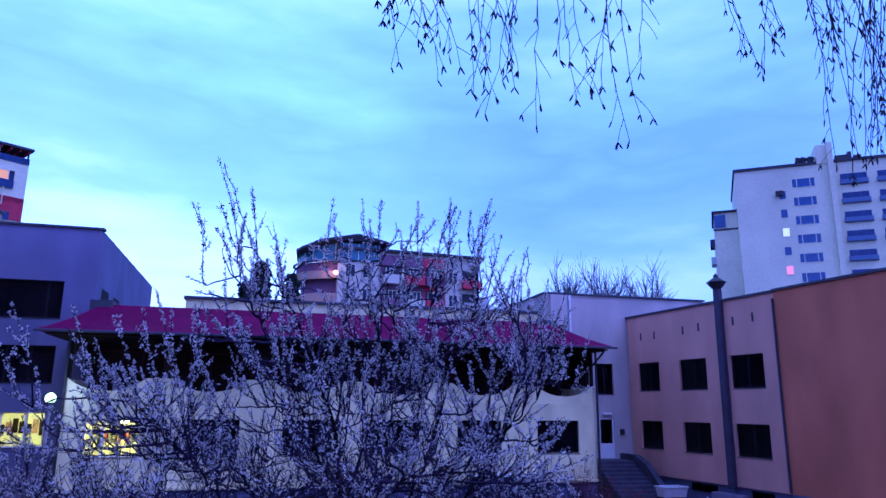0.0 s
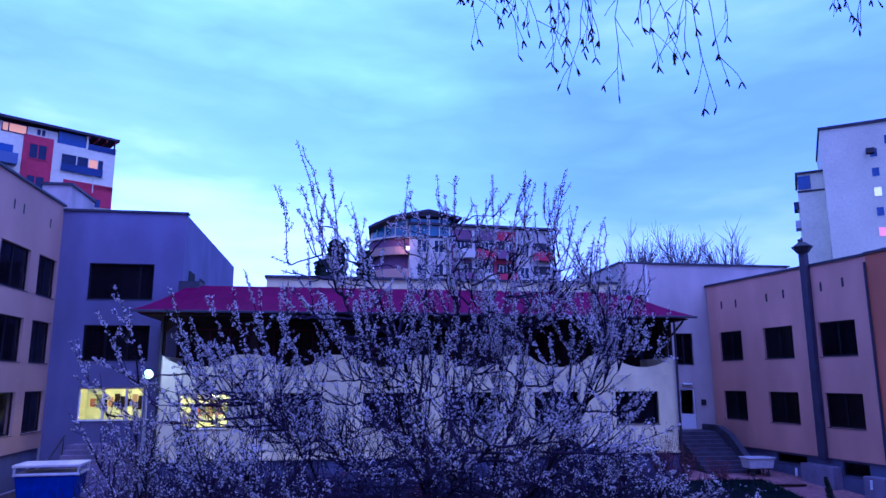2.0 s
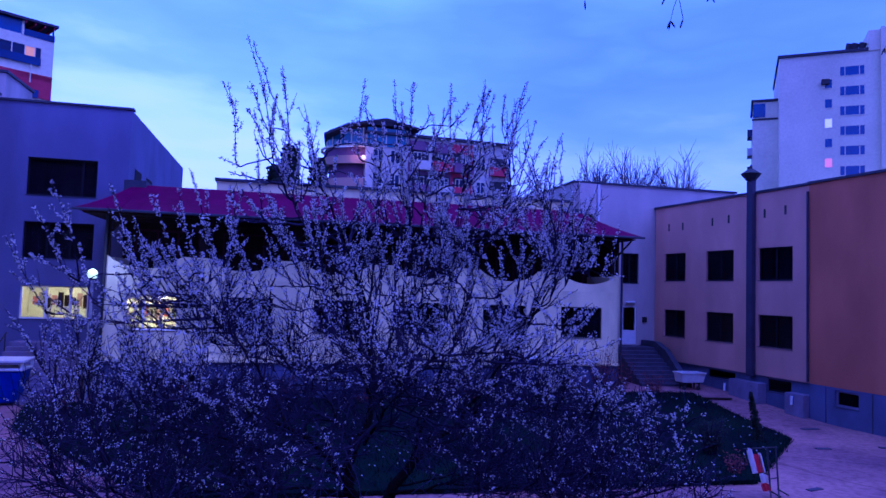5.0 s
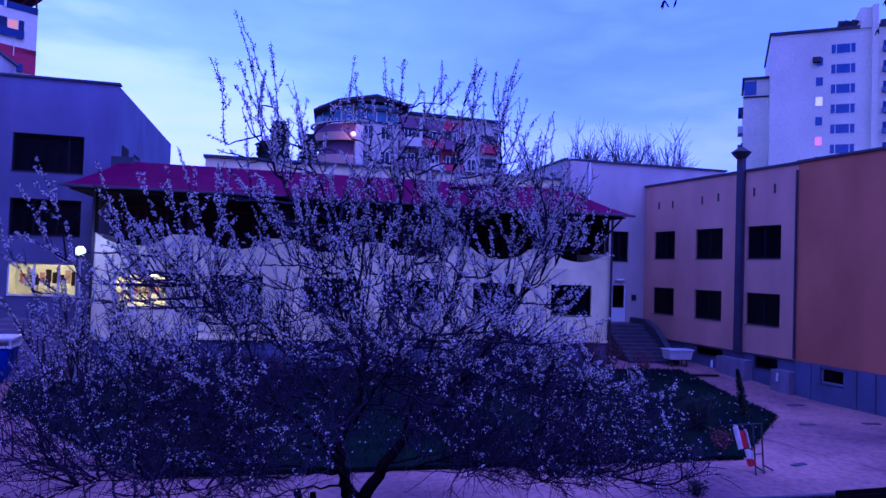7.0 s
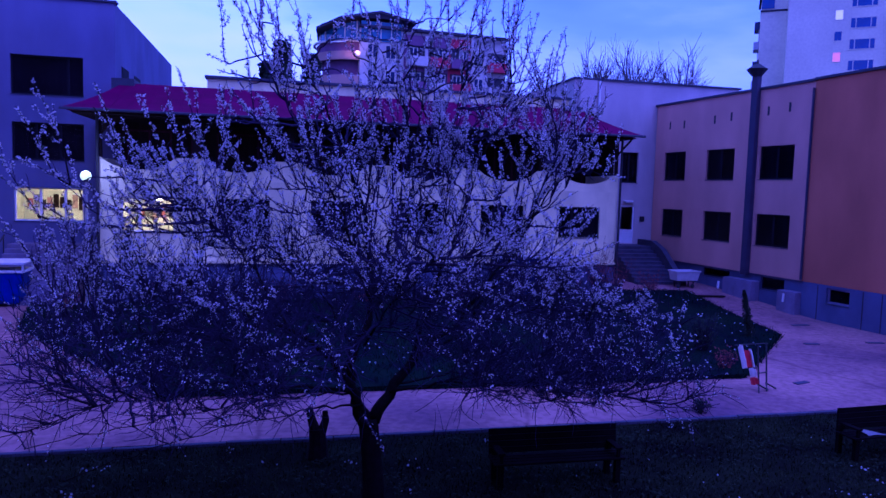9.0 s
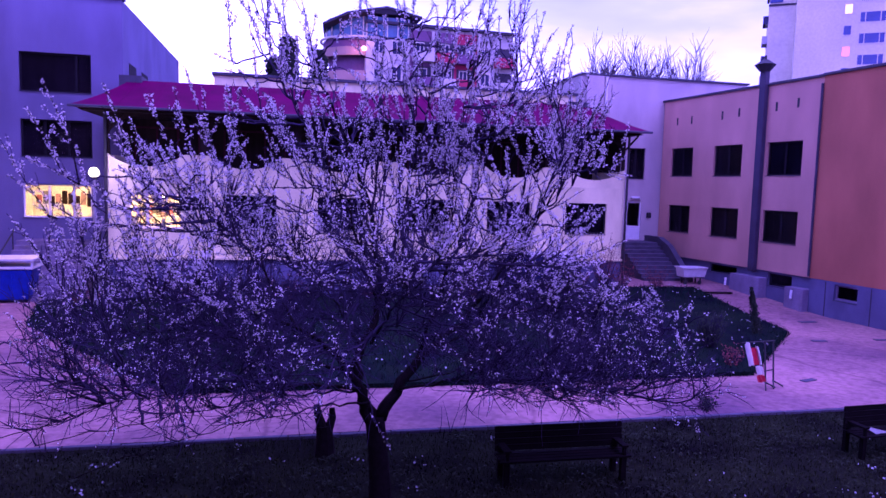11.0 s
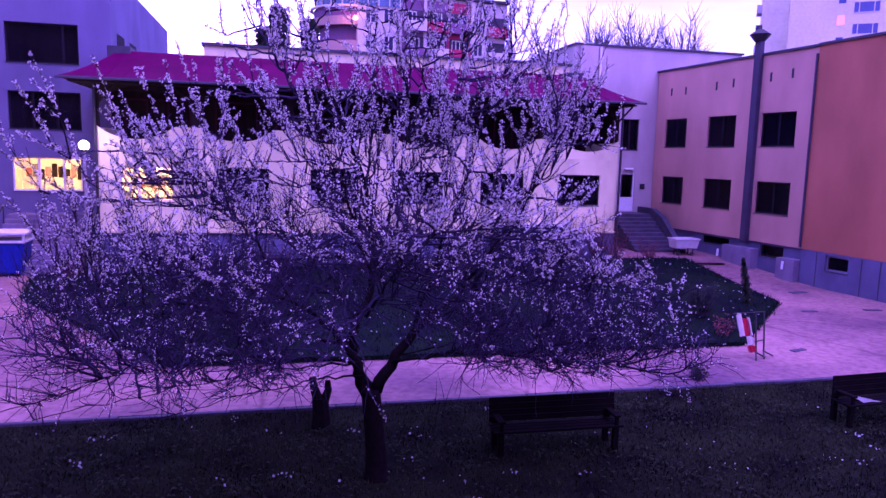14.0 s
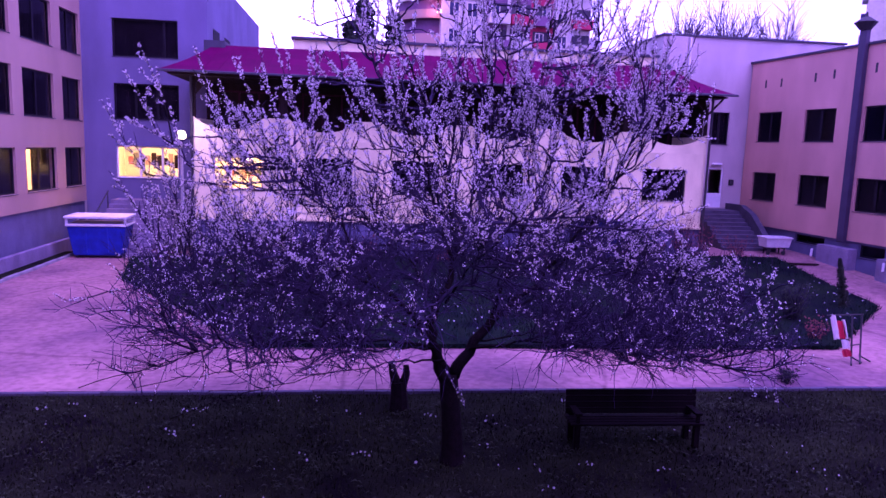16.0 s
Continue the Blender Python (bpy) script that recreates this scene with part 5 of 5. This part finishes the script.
lines = []
for i, (ctrl, r0) in enumerate(BOUGHS):
    line = spline([Vector(c) - ORIGIN for c in ctrl], 7)
    line = [p + rnd_dir() * 0.035 if 0 < k < len(line) - 1 else p for k, p in enumerate(line)]
    m2 = ([], [])
    tube(m2, line, [max(0.006, (0.95 if i < 3 else 0.52) * r0 * (1 - k / (len(line) - 1)) ** 1.9) for k in range(len(line))], 7)
    part("limb", m2, M_BARK, fruit, "", True)
    low = i in (5, 6, 21, 22, 23)
    lines.append((line, low))
    clothe(line, low, 0.4 if low else 0.95, 5.5 if low else 3.6)
# slender boughs that fan out through the crown
starts = [p for line, low in lines for k, p in enumerate(line) if 0.12 * len(line) < k < 0.72 * len(line)]
ends = []
while len(ends) < 345:
    best, far = None, -1.0
    for _ in range(7):
        while True:
            top = len(ends) >= 329
            q_z = rng.triangular(1.8, 7.3, 2.6)
            q = Vector((rng.uniform(-2.3 if top else -4.9, 5.0), rng.uniform(-2.5, 2.6) * (0.32 if top else 1 if q_z < 4.5 else 0.6), q_z))
            lid = crown_top(q.x + ORIGIN.x) - 0.55
            if top:
                q.z = lid - 1.3 * rng.random()
            wide = right_edge(q.z) - 0.35
            if 0.40 < rim(q) < (1.2 if top or q.x > 2.5 and q.z < 3.6 else 1.02) and q.x < wide and q.z > 1.9 - 0.22 * q.y + 0.3 * (q.x < -2.6) and q.z < lid and math.hypot(q.x, q.z - 1.5) > 1.5:
                break
        gap = min(((q - e).length for e in ends), default=9.0)
        if gap > far:
            best, far = q, gap
    ends.append(best)
    near_by = [p for p in starts if p.z < best.z + 0.1 and p.xy.length < best.xy.length + 0.25 and (best - p).length > 0.9]
    if not near_by:
        near_by = [p for p in starts if p.xy.length < 1.2]
    p = min(near_by, key=lambda c: (best - c).length)
    mid_p = Vector((p.x + (best.x - p.x) * 0.6, p.y + (best.y - p.y) * 0.6, p.z + (best.z - p.z) * 0.42))
    b = spline([p, mid_p + rnd_dir() * 0.12, best], 6)
    b = [c + rnd_dir() * 0.018 if 0 < k < len(b) - 1 else c for k, c in enumerate(b)]
    reach = (best - p).length
    m2 = ([], []) if len(ends) <= 240 else shoots
    tube(m2, b, [(0.008 + 0.0055 * reach) * (1 - j / (len(b) + 0.5)) + 0.003 for j in range(len(b))], 5)
    if m2 is not shoots:
        part("limb", m2, M_TWIG, fruit, "", True)
    clothe(b, best.z < 2.1, 0.72, 4.6 + 3.2 * (best.z < 4.2))
# straight young shoots above the crown: tip and length
WHIPS = [(-3.16, 6.2, 0.8), (-3.4, 5.85, 0.9), (-3.6, 5.4, 1.1), (-2.42, 6.2, 1.1), (-2.2, 5.8, 0.9), (-1.95, 6.1, 1.1), (-1.58, 6.2, 1.2), (-1.36, 6.42, 1.3),
         (-1.15, 6.2, 1.0), (-0.9, 6.1, 1.1), (-0.23, 6.05, 1.0), (0.25, 6.05, 1.0), (-0.97, 7.8, 1.2), (-0.75, 8.6, 1.5), (-0.21, 8.1, 1.3), (0.12, 7.5, 1.0), (1.02, 8.05, 1.2), (1.47, 8.1, 1.2),
         (2.31, 8.05, 1.2), (2.8, 8.1, 1.3), (3.05, 8.0, 1.2), (3.54, 8.2, 1.4), (3.72, 7.6, 1.0), (4.26, 7.5, 1.1), (4.2, 7.05, 0.8), (4.8, 6.2, 0.9), (5.1, 6.0, 0.8)]
joints = [p for line, low in lines for p in line] + ends
for x, z, ln in WHIPS:
    tip = Vector((x, 10.3 + rng.uniform(-0.35, 0.35), z)) - ORIGIN
    toward = Vector((-0.10 * tip.x + rng.uniform(-0.12, 0.12), -0.1 * tip.y, -1.0)).normalized()
    foot = tip + toward * ln
    root_p = min((p for p in joints if p.z < foot.z + 0.1), key=lambda c: (c - foot).length + 0.3 * (c.z < foot.z - 0.8))
    line = spline([root_p, root_p.lerp(foot, 0.6) + rnd_dir() * 0.06, foot, foot.lerp(tip, 0.5) + rnd_dir() * 0.05, tip], 5)
    m2 = ([], [])
    tube(m2, line, [0.013 - 0.0095 * k / (len(line) - 1) for k in range(len(line))], 5)
    part("limb", m2, M_BARK, fruit, "", True)
    upper = line[len(line) // 3:]
    dress(upper, 46, 0.0108)
    for _ in range(int(ln * 5)):
        k = rng.uniform(0.0, 0.8) * (len(upper) - 1)
        j = min(int(k), len(upper) - 2)
        tw = crooked(upper[j].lerp(upper[j + 1], k - j), (upper[j + 1] - upper[j]).normalized() + rnd_dir() * 0.55, rng.uniform(0.12, 0.42), 4, 0.15, 0.05)
        tube(twigs, tw, [0.006, 0.0055, 0.005, 0.004, 0.003], 3, False)
        dress(tw, 40, 0.0100)
tagged(part("branchwork", shoots, M_TWIG, fruit, "thin dark crooked branches"), kind="stuff")
tagged(part("twig_mass", twigs, M_TWIG, fruit, "fine dark twigs"), kind="stuff")
tagged(part("blossom", petals, M_BLOSSOM, fruit, "pale pinkish-white blossom"), kind="stuff")
tagged(part("young_foliage", leaves, M_LEAF, fruit, "small young leaves"), kind="stuff")

# ---------------------------------------------------------------- birch that hangs over the view
rng2 = random.Random(11)
birch = thing("birch_tree", pose(6.6, 0.6, 0.0), "birch tree with long hanging catkin twigs", "tree")
B0 = Vector((6.6, 0.6, 0.0))
m2 = ([], [])
tube(m2, spline([(0, 0, -0.1), (0.05, 0.1, 3), (-0.05, 0.2, 6.5), (-0.1, 0.3, 9.5), (-0.2, 0.3, 12.5)], 4), [0.26 - 0.013 * k for k in range(17)], 10)
part("trunk", m2, M_BIRCHBARK, birch, "white birch trunk", True)
hang, catkins = ([], []), ([], [])
BL = [[(6.55, 0.8, 7.4), (5.2, 2.2, 9.2), (3.4, 3.3, 9.4), (1.8, 3.9, 8.9), (0.6, 4.1, 8.5)], [(6.55, 0.8, 8.2), (5.6, 2.4, 9.4), (4.6, 3.5, 9.2), (3.6, 4.2, 8.8)], [(6.5, 0.9, 6.9), (6.0, 2.2, 8.4), (5.0, 3.4, 8.7), (4.5, 4.0, 8.3)]]
for c in BL:
    line = spline([Vector(q) - B0 for q in c], 6)
    m2 = ([], [])
    tube(m2, line, [max(0.012, 0.07 * (1 - k / len(line))) for k in range(len(line))], 7)
    part("limb", m2, M_BIRCH, birch, "", True)


def catkin(p, d, r):
    pts = [p, p + d * 0.016, p + d * 0.04, p + d * 0.055]
    tube(catkins, pts, [0.002, 0.0055, 0.005, 0.002], 5)


def hanger(x, y, z_tip, z_top, r=rng2):
    top = Vector((x + r.uniform(-0.42, 0.42), y + r.uniform(-0.2, 0.2), z_top)) - B0
    n = 12
    tip = Vector((x, y, z_tip)) - B0
    pts = []
    for k in range(n + 1):
        t = k / n
        pts.append(top.lerp(tip, t) + Vector((0.05 * math.sin(4 * t + x * 9) + r.uniform(-0.014, 0.014), 0.03 * math.sin(4 * t + x * 5), r.uniform(-0.01, 0.01))))
    tube(hang, pts, [0.0046 - 0.0026 * k / n for k in range(n + 1)], 4, False)
    for k in range(2, n):
        if r.random() < 0.75:
            d = Vector((r.uniform(-0.7, 0.7), r.uniform(-0.5, 0.5), r.uniform(-1.0, -0.5))).normalized()
            s = crooked(pts[k], d, r.uniform(0.06, 0.26), 4, 0.15, -0.10, r)
            tube(hang, s, [0.003, 0.0027, 0.0024, 0.0021, 0.002], 3, False)
            if r.random() < 0.75:
                for _ in range(r.choice((1, 2, 2, 3))):
                    catkin(s[-1], Vector((r.uniform(-0.6, 0.6), r.uniform(-0.4, 0.4), -1)).normalized(), r)
        elif r.random() < 0.5:
            catkin(pts[k], Vector((r.uniform(-1, 1), r.uniform(-1, 1), -0.8)).normalized(), r)
    for _ in range(2):
        catkin(pts[-1], Vector((r.uniform(-0.8, 0.8), r.uniform(-0.4, 0.4), -1)).normalized(), r)


# clusters of hanging twigs: middle, spread, count, lowest and highest tip
for xm, sp, count, z0, z1, y in ((0.98, 0.33, 12, 6.85, 7.3, 3.8), (1.48, 0.28, 9, 6.52, 7.1, 3.85), (2.22, 0.14, 7, 6.5, 7.0, 3.8), (3.45, 0.25, 5, 7.2, 7.55, 3.8), (4.0, 0.18, 6, 7.1, 7.6, 3.8), (4.42, 0.18, 16, 6.5, 7.2, 3.8)):
    for _ in range(count):
        x = xm + rng2.uniform(-sp, sp)
        hanger(x, y + rng2.uniform(-0.25, 0.25), (rng2.uniform(z0, z1) if rng2.random() < 0.6 else z1), 8.6)
tagged(part("hanging_twig_mass", hang, M_BIRCH, birch, "thin hanging twigs"), kind="stuff")
tagged(part("catkin_mass", catkins, M_BIRCH, birch, "dark birch catkins"), kind="stuff")

# ---------------------------------------------------------------- far trees, conifers, shrubs


def bare_tree(x, y, height, seed, name="bare_tree", label="bare leafless tree behind the roofs", material=None, spread=0.38, base=0.0, r0=0.16):
    r = random.Random(seed)
    material = material or M_FARTWIG
    root = thing(name, pose(x, y, base), label, "tree" if height > 3 else "shrub", "bare trees behind the roofs" if height > 3 else "")
    trunk, br = ([], []), ([], [])
    line = crooked(Vector((0, 0, -0.1)), Vector((0, 0, 1)), height * 0.8, 8, 0.08, 0.1, r)
    tube(trunk, line, [r0 * (1 - k / 9.5) for k in range(9)], 6)
    part("trunk", trunk, material, root)
    for _ in range(30):
        k = r.uniform(0.3, 1) * 8
        j = min(int(k), 7)
        p = line[j].lerp(line[j + 1], k - j)
        d = Vector((r.uniform(-1, 1), r.uniform(-1, 1), r.uniform(0.5, 1.6)))
        b = crooked(p, d, height * spread * r.uniform(0.4, 1.0), 6, 0.16, 0.09, r)
        tube(br, b, [r0 * 0.3 * (1 - q / 7) for q in range(7)], 4, False)
        for _ in range(18):
            k2 = r.uniform(0.2, 1) * 6
            j2 = min(int(k2), 5)
            t = crooked(b[j2].lerp(b[j2 + 1], k2 - j2), (b[j2 + 1] - b[j2]).normalized() + rnd_dir(r) * 0.7 + Vector((0, 0, 0.3)), height * 0.12 * r.uniform(0.4, 1.0), 3, 0.2, 0.05, r)
            tube(br, t, [r0 * 0.09, r0 * 0.07, r0 * 0.06, r0 * 0.05], 3, False)
    tagged(part("crown", br, material, root, "fine bare branches"), kind="stuff")
    return root


for i, (x, y, h) in enumerate(((26.6, 60, 17.8), (29.8, 61, 17.6), (31.7, 60, 19.2), (33.2, 62, 19.0), (35.5, 60, 18.4), (37.4, 60, 20.2))):
    bare_tree(x, y, h, 20 + i, r0=0.28, spread=0.26)


def conifer(x, y, h, seed, name="conifer", label="dark conifer behind the roof", base=0.0, width=0.2):
    r = random.Random(seed)
    root = thing(name, pose(x, y, base), label, "tree" if h > 3 else "shrub")
    part("trunk", rod((0, 0, -0.1), (0, 0, h * 0.97), 0.03 * h * 0.4, 6, 0.01), M_BARK, root)
    needles = ([], [])
    for k in range(int(42 if h > 3 else 26)):
        t = (k + 0.5) / (42 if h > 3 else 26)
        z = h * (0.06 + 0.93 * t)
        reach = h * width * (1 - t) ** 0.8 + 0.03 * h
        for q in range(9):
            a = r.uniform(0, 2 * math.pi)
            ln = reach * r.uniform(0.55, 1.1)
            for s in range(6):
                f = (s + 0.5) / 6
                p = Vector((math.cos(a) * ln * f, math.sin(a) * ln * f, z - 0.25 * ln * f + 0.05 * h * 0.1 * f))
                flake(needles, p + rnd_dir(r) * 0.02 * h * 0.6, 0.016 * h * (1.1 - 0.5 * f), r)
    tagged(part("needles", needles, M_CONIFER, root, "dark needles"), kind="stuff")
    return root


conifer(-1.2, 50, 13.4, 1)
conifer(-0.2, 50.5, 15.0, 2, width=0.12)
conifer(2.2, 58, 15.6, 3, width=0.13)
conifer(15.75, 20.7, 1.75, 5, "bush", "slim dark upright bush in the lawn bed", 0.12, 0.12).rotation_euler.y = radians(-12)


def twiggy(x, y, h, seed, material, label, n=40, name="shrub", group="", leafy=True, wide=0.6):
    r = random.Random(seed)
    root = thing(name, pose(x, y, gz(x, y) + 0.03), label, "shrub", group)
    st_, lf = ([], []), ([], [])
    for _ in range(n):
        d = Vector((r.uniform(-wide, wide), r.uniform(-wide, wide), 1))
        b = crooked(Vector((r.uniform(-0.1, 0.1), r.uniform(-0.1, 0.1), -0.03)), d, h * r.uniform(0.5, 1.05), 5, 0.15, 0.02, r)
        tube(st_, b, [0.009, 0.008, 0.006, 0.005, 0.004, 0.003], 3, False)
        if leafy:
            for p in b[2:]:
                for _ in range(2):
                    flake(lf, p + rnd_dir(r) * 0.05, 0.02, r)
    tagged(part("stem_mass", st_, M_TWIG, root, "thin stems"), kind="stuff")
    if leafy:
        tagged(part("foliage", lf, material, root, "small leaves"), kind="stuff")
    return root


twiggy(12.7, 18.9, 1.35, 77, M_CONIFER, "small dark evergreen bush in the lawn bed", 170, "bush", wide=0.42)
twiggy(13.75, 28.6, 2.7, 1, M_REDBUSH, "tall reddish bush at the cream wall", 90, wide=0.42)
twiggy(14.5, 28.4, 1.9, 9, M_REDBUSH, "reddish bush at the cream wall", 60, wide=0.5)
twiggy(12.6, 28.5, 1.3, 2, M_REDBUSH, "reddish bush at the cream wall", 40)
twiggy(16.6, 29.0, 1.2, 5, M_REDBUSH, "reddish bush beside the steps", 50)
twiggy(12.2, 17.0, 0.8, 8, M_REDBUSH, "small reddish bush behind the draped stand", 30)
twiggy(9.3, 13.75, 0.42, 3, M_CONIFER, "small dark plant at the path edge", 26, wide=0.4)
twiggy(15.2, 20.9, 1.2, 4, M_LEAF, "thin upright sapling in the lawn bed", 3, "sapling", leafy=False, wide=0.12)
for i in range(17):
    twiggy(-7.6 + i * 1.25 + rng.uniform(-0.3, 0.3), 28.2 + rng.uniform(-0.6, 0.3), rng.uniform(0.9, 1.7), 40 + i, M_CONIFER if i % 3 else M_REDBUSH, "dark shrub in the bed below the cream wall", 60, group="low shrubs", wide=0.75)
for i, x in enumerate((-4.3, -2.2, 3.1)):
    twiggy(x, 13.35, 1.0, 60 + i, M_LEAF, "thin dry stalks at the path edge", 3, "stalks", leafy=False, wide=0.15)

for x, y, h in ((2.45, 28.5, 2.75), (8.75, 28.5, 3.0)):
    stake = thing("stake", pose(x, y, gz(x, y)), "thin dark wooden stake beside the cream wall", "stake", "stakes")
    part("pole", rod((0, 0, -0.1), (0.04, 0, h), 0.05, 8, 0.035), M_DARKWOOD, stake)
    part("tie", rod((0.02, 0, h * 0.62), (0.03, 0, h * 0.62 + 0.08), 0.06, 8), M_IRON, stake, "dark tie")
post = thing("post", pose(-1.28, 24.0, 0.15), "short pale weathered post standing in the lawn bed", "post")
part("pole", rod((0, 0, -0.05), (0.02, 0.01, 0.86), 0.065, 9, 0.05), M_LID, post)
part("cap", rod((0.02, 0.01, 0.863), (0.02, 0.01, 0.92), 0.075, 9, 0.04), M_KERB, post, "grey cap")

# ---------------------------------------------------------------- lawns
rng3 = random.Random(5)


def blades(mesh, x, y, z, h, w):
    vs, fs = mesh
    a = rng3.uniform(0, math.pi)
    n = len(vs)
    lean = rng3.uniform(-1.6, 1.6) * h
    dx, dy = math.cos(a) * w, math.sin(a) * w
    vs += [(x - dx, y - dy, z), (x + dx, y + dy, z), (x + dy / w * lean, y - dx / w * lean, z + h)]
    fs.append((n, n + 1, n + 2))


near, inner, specks = ([], []), ([], []), ([], [])
for _ in range(45000):
    x, y = rng3.uniform(-8, 15), rng3.uniform(8.2, 13.36)
    blades(near, x, y, 0.0, rng3.uniform(0.03, 0.09), 0.01)
for _ in range(30000):
    x, y = rng3.uniform(-9.3, 18.5), rng3.uniform(16.65, 29.2)
    if in_bed(x, y):
        blades(inner, x, y, gz(x, y) + 0.155, rng3.uniform(0.06, 0.2), 0.012)
        if rng3.random() < 0.028:
            flake(specks, Vector((x, y, gz(x, y) + 0.27)), 0.022, rng3)
for (a, b), (c, d) in zip(BED, BED[1:] + BED[:1]):
    for _ in range(int(90 * math.hypot(c - a, d - b))):
        t = rng3.random()
        x, y = a + (c - a) * t + rng3.gauss(0, 0.05), b + (d - b) * t + rng3.gauss(0, 0.05)
        blades(inner, x, y, gz(x, y) + 0.06, rng3.uniform(0.08, 0.24), 0.014)
for _ in range(90):
    cx, cy = rng3.uniform(-8, 15), rng3.uniform(8.2, 13.1)
    for _ in range(rng3.choice((1, 1, 2, 3, 5))):
        flake(specks, Vector((rng3.gauss(cx, 0.09), min(13.3, rng3.gauss(cy, 0.07)), 0.09)), rng3.uniform(0.009, 0.019), rng3)
weeds = ([], [])
for _ in range(340):
    cx, cy, spread = rng3.uniform(-8, 15), rng3.uniform(8.2, 13.2), rng3.uniform(0.1, 0.45)
    for _ in range(rng3.randint(8, 26)):
        x, y, a = rng3.gauss(cx, spread), rng3.gauss(cy, spread), rng3.uniform(0, 6.28)
        if not 8.0 < y < 13.3:
            continue
        c, s_, ln, n = math.cos(a), math.sin(a), rng3.uniform(0.04, 0.1), len(weeds[0])
        weeds[0].extend(((x, y, 0.02), (x + c * ln * 0.6 - s_ * ln * 0.22, y + s_ * ln * 0.6 + c * ln * 0.22, 0.055), (x + c * ln * 1.2, y + s_ * ln * 1.2, 0.03), (x + c * ln * 0.6 + s_ * ln * 0.22, y + s_ * ln * 0.6 - c * ln * 0.22, 0.055)))
        weeds[1].append((n, n + 1, n + 2, n + 3))
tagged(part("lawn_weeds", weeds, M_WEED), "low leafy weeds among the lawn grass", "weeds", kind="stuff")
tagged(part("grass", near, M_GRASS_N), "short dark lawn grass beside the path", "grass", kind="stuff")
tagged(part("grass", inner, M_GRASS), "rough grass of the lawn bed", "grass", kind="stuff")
tagged(part("lawn_flowers", specks, M_PETAL_G), "scattered tiny pale flowers in the lawns", "flowers", kind="stuff")

# kerb stones along the path and the bed
kerb = thing("kerb", pose(0, 0, 0), "row of worn dark concrete kerb stones along the path", "kerb", kind="structure")
stone = part("kerb_stone", boxes((0.01, 0.99, 0, 0.10, -0.1, 0.06), bevel=0.012), M_STEP, kerb)
stone.matrix_basis = pose(-13, 13.38, 0)
for i in range(1, 36):
    share("kerb_stone", stone, kerb, pose(-13 + i, 13.38 + 0.01 * math.sin(i * 2.3), 0.006 * math.sin(i * 1.7)))
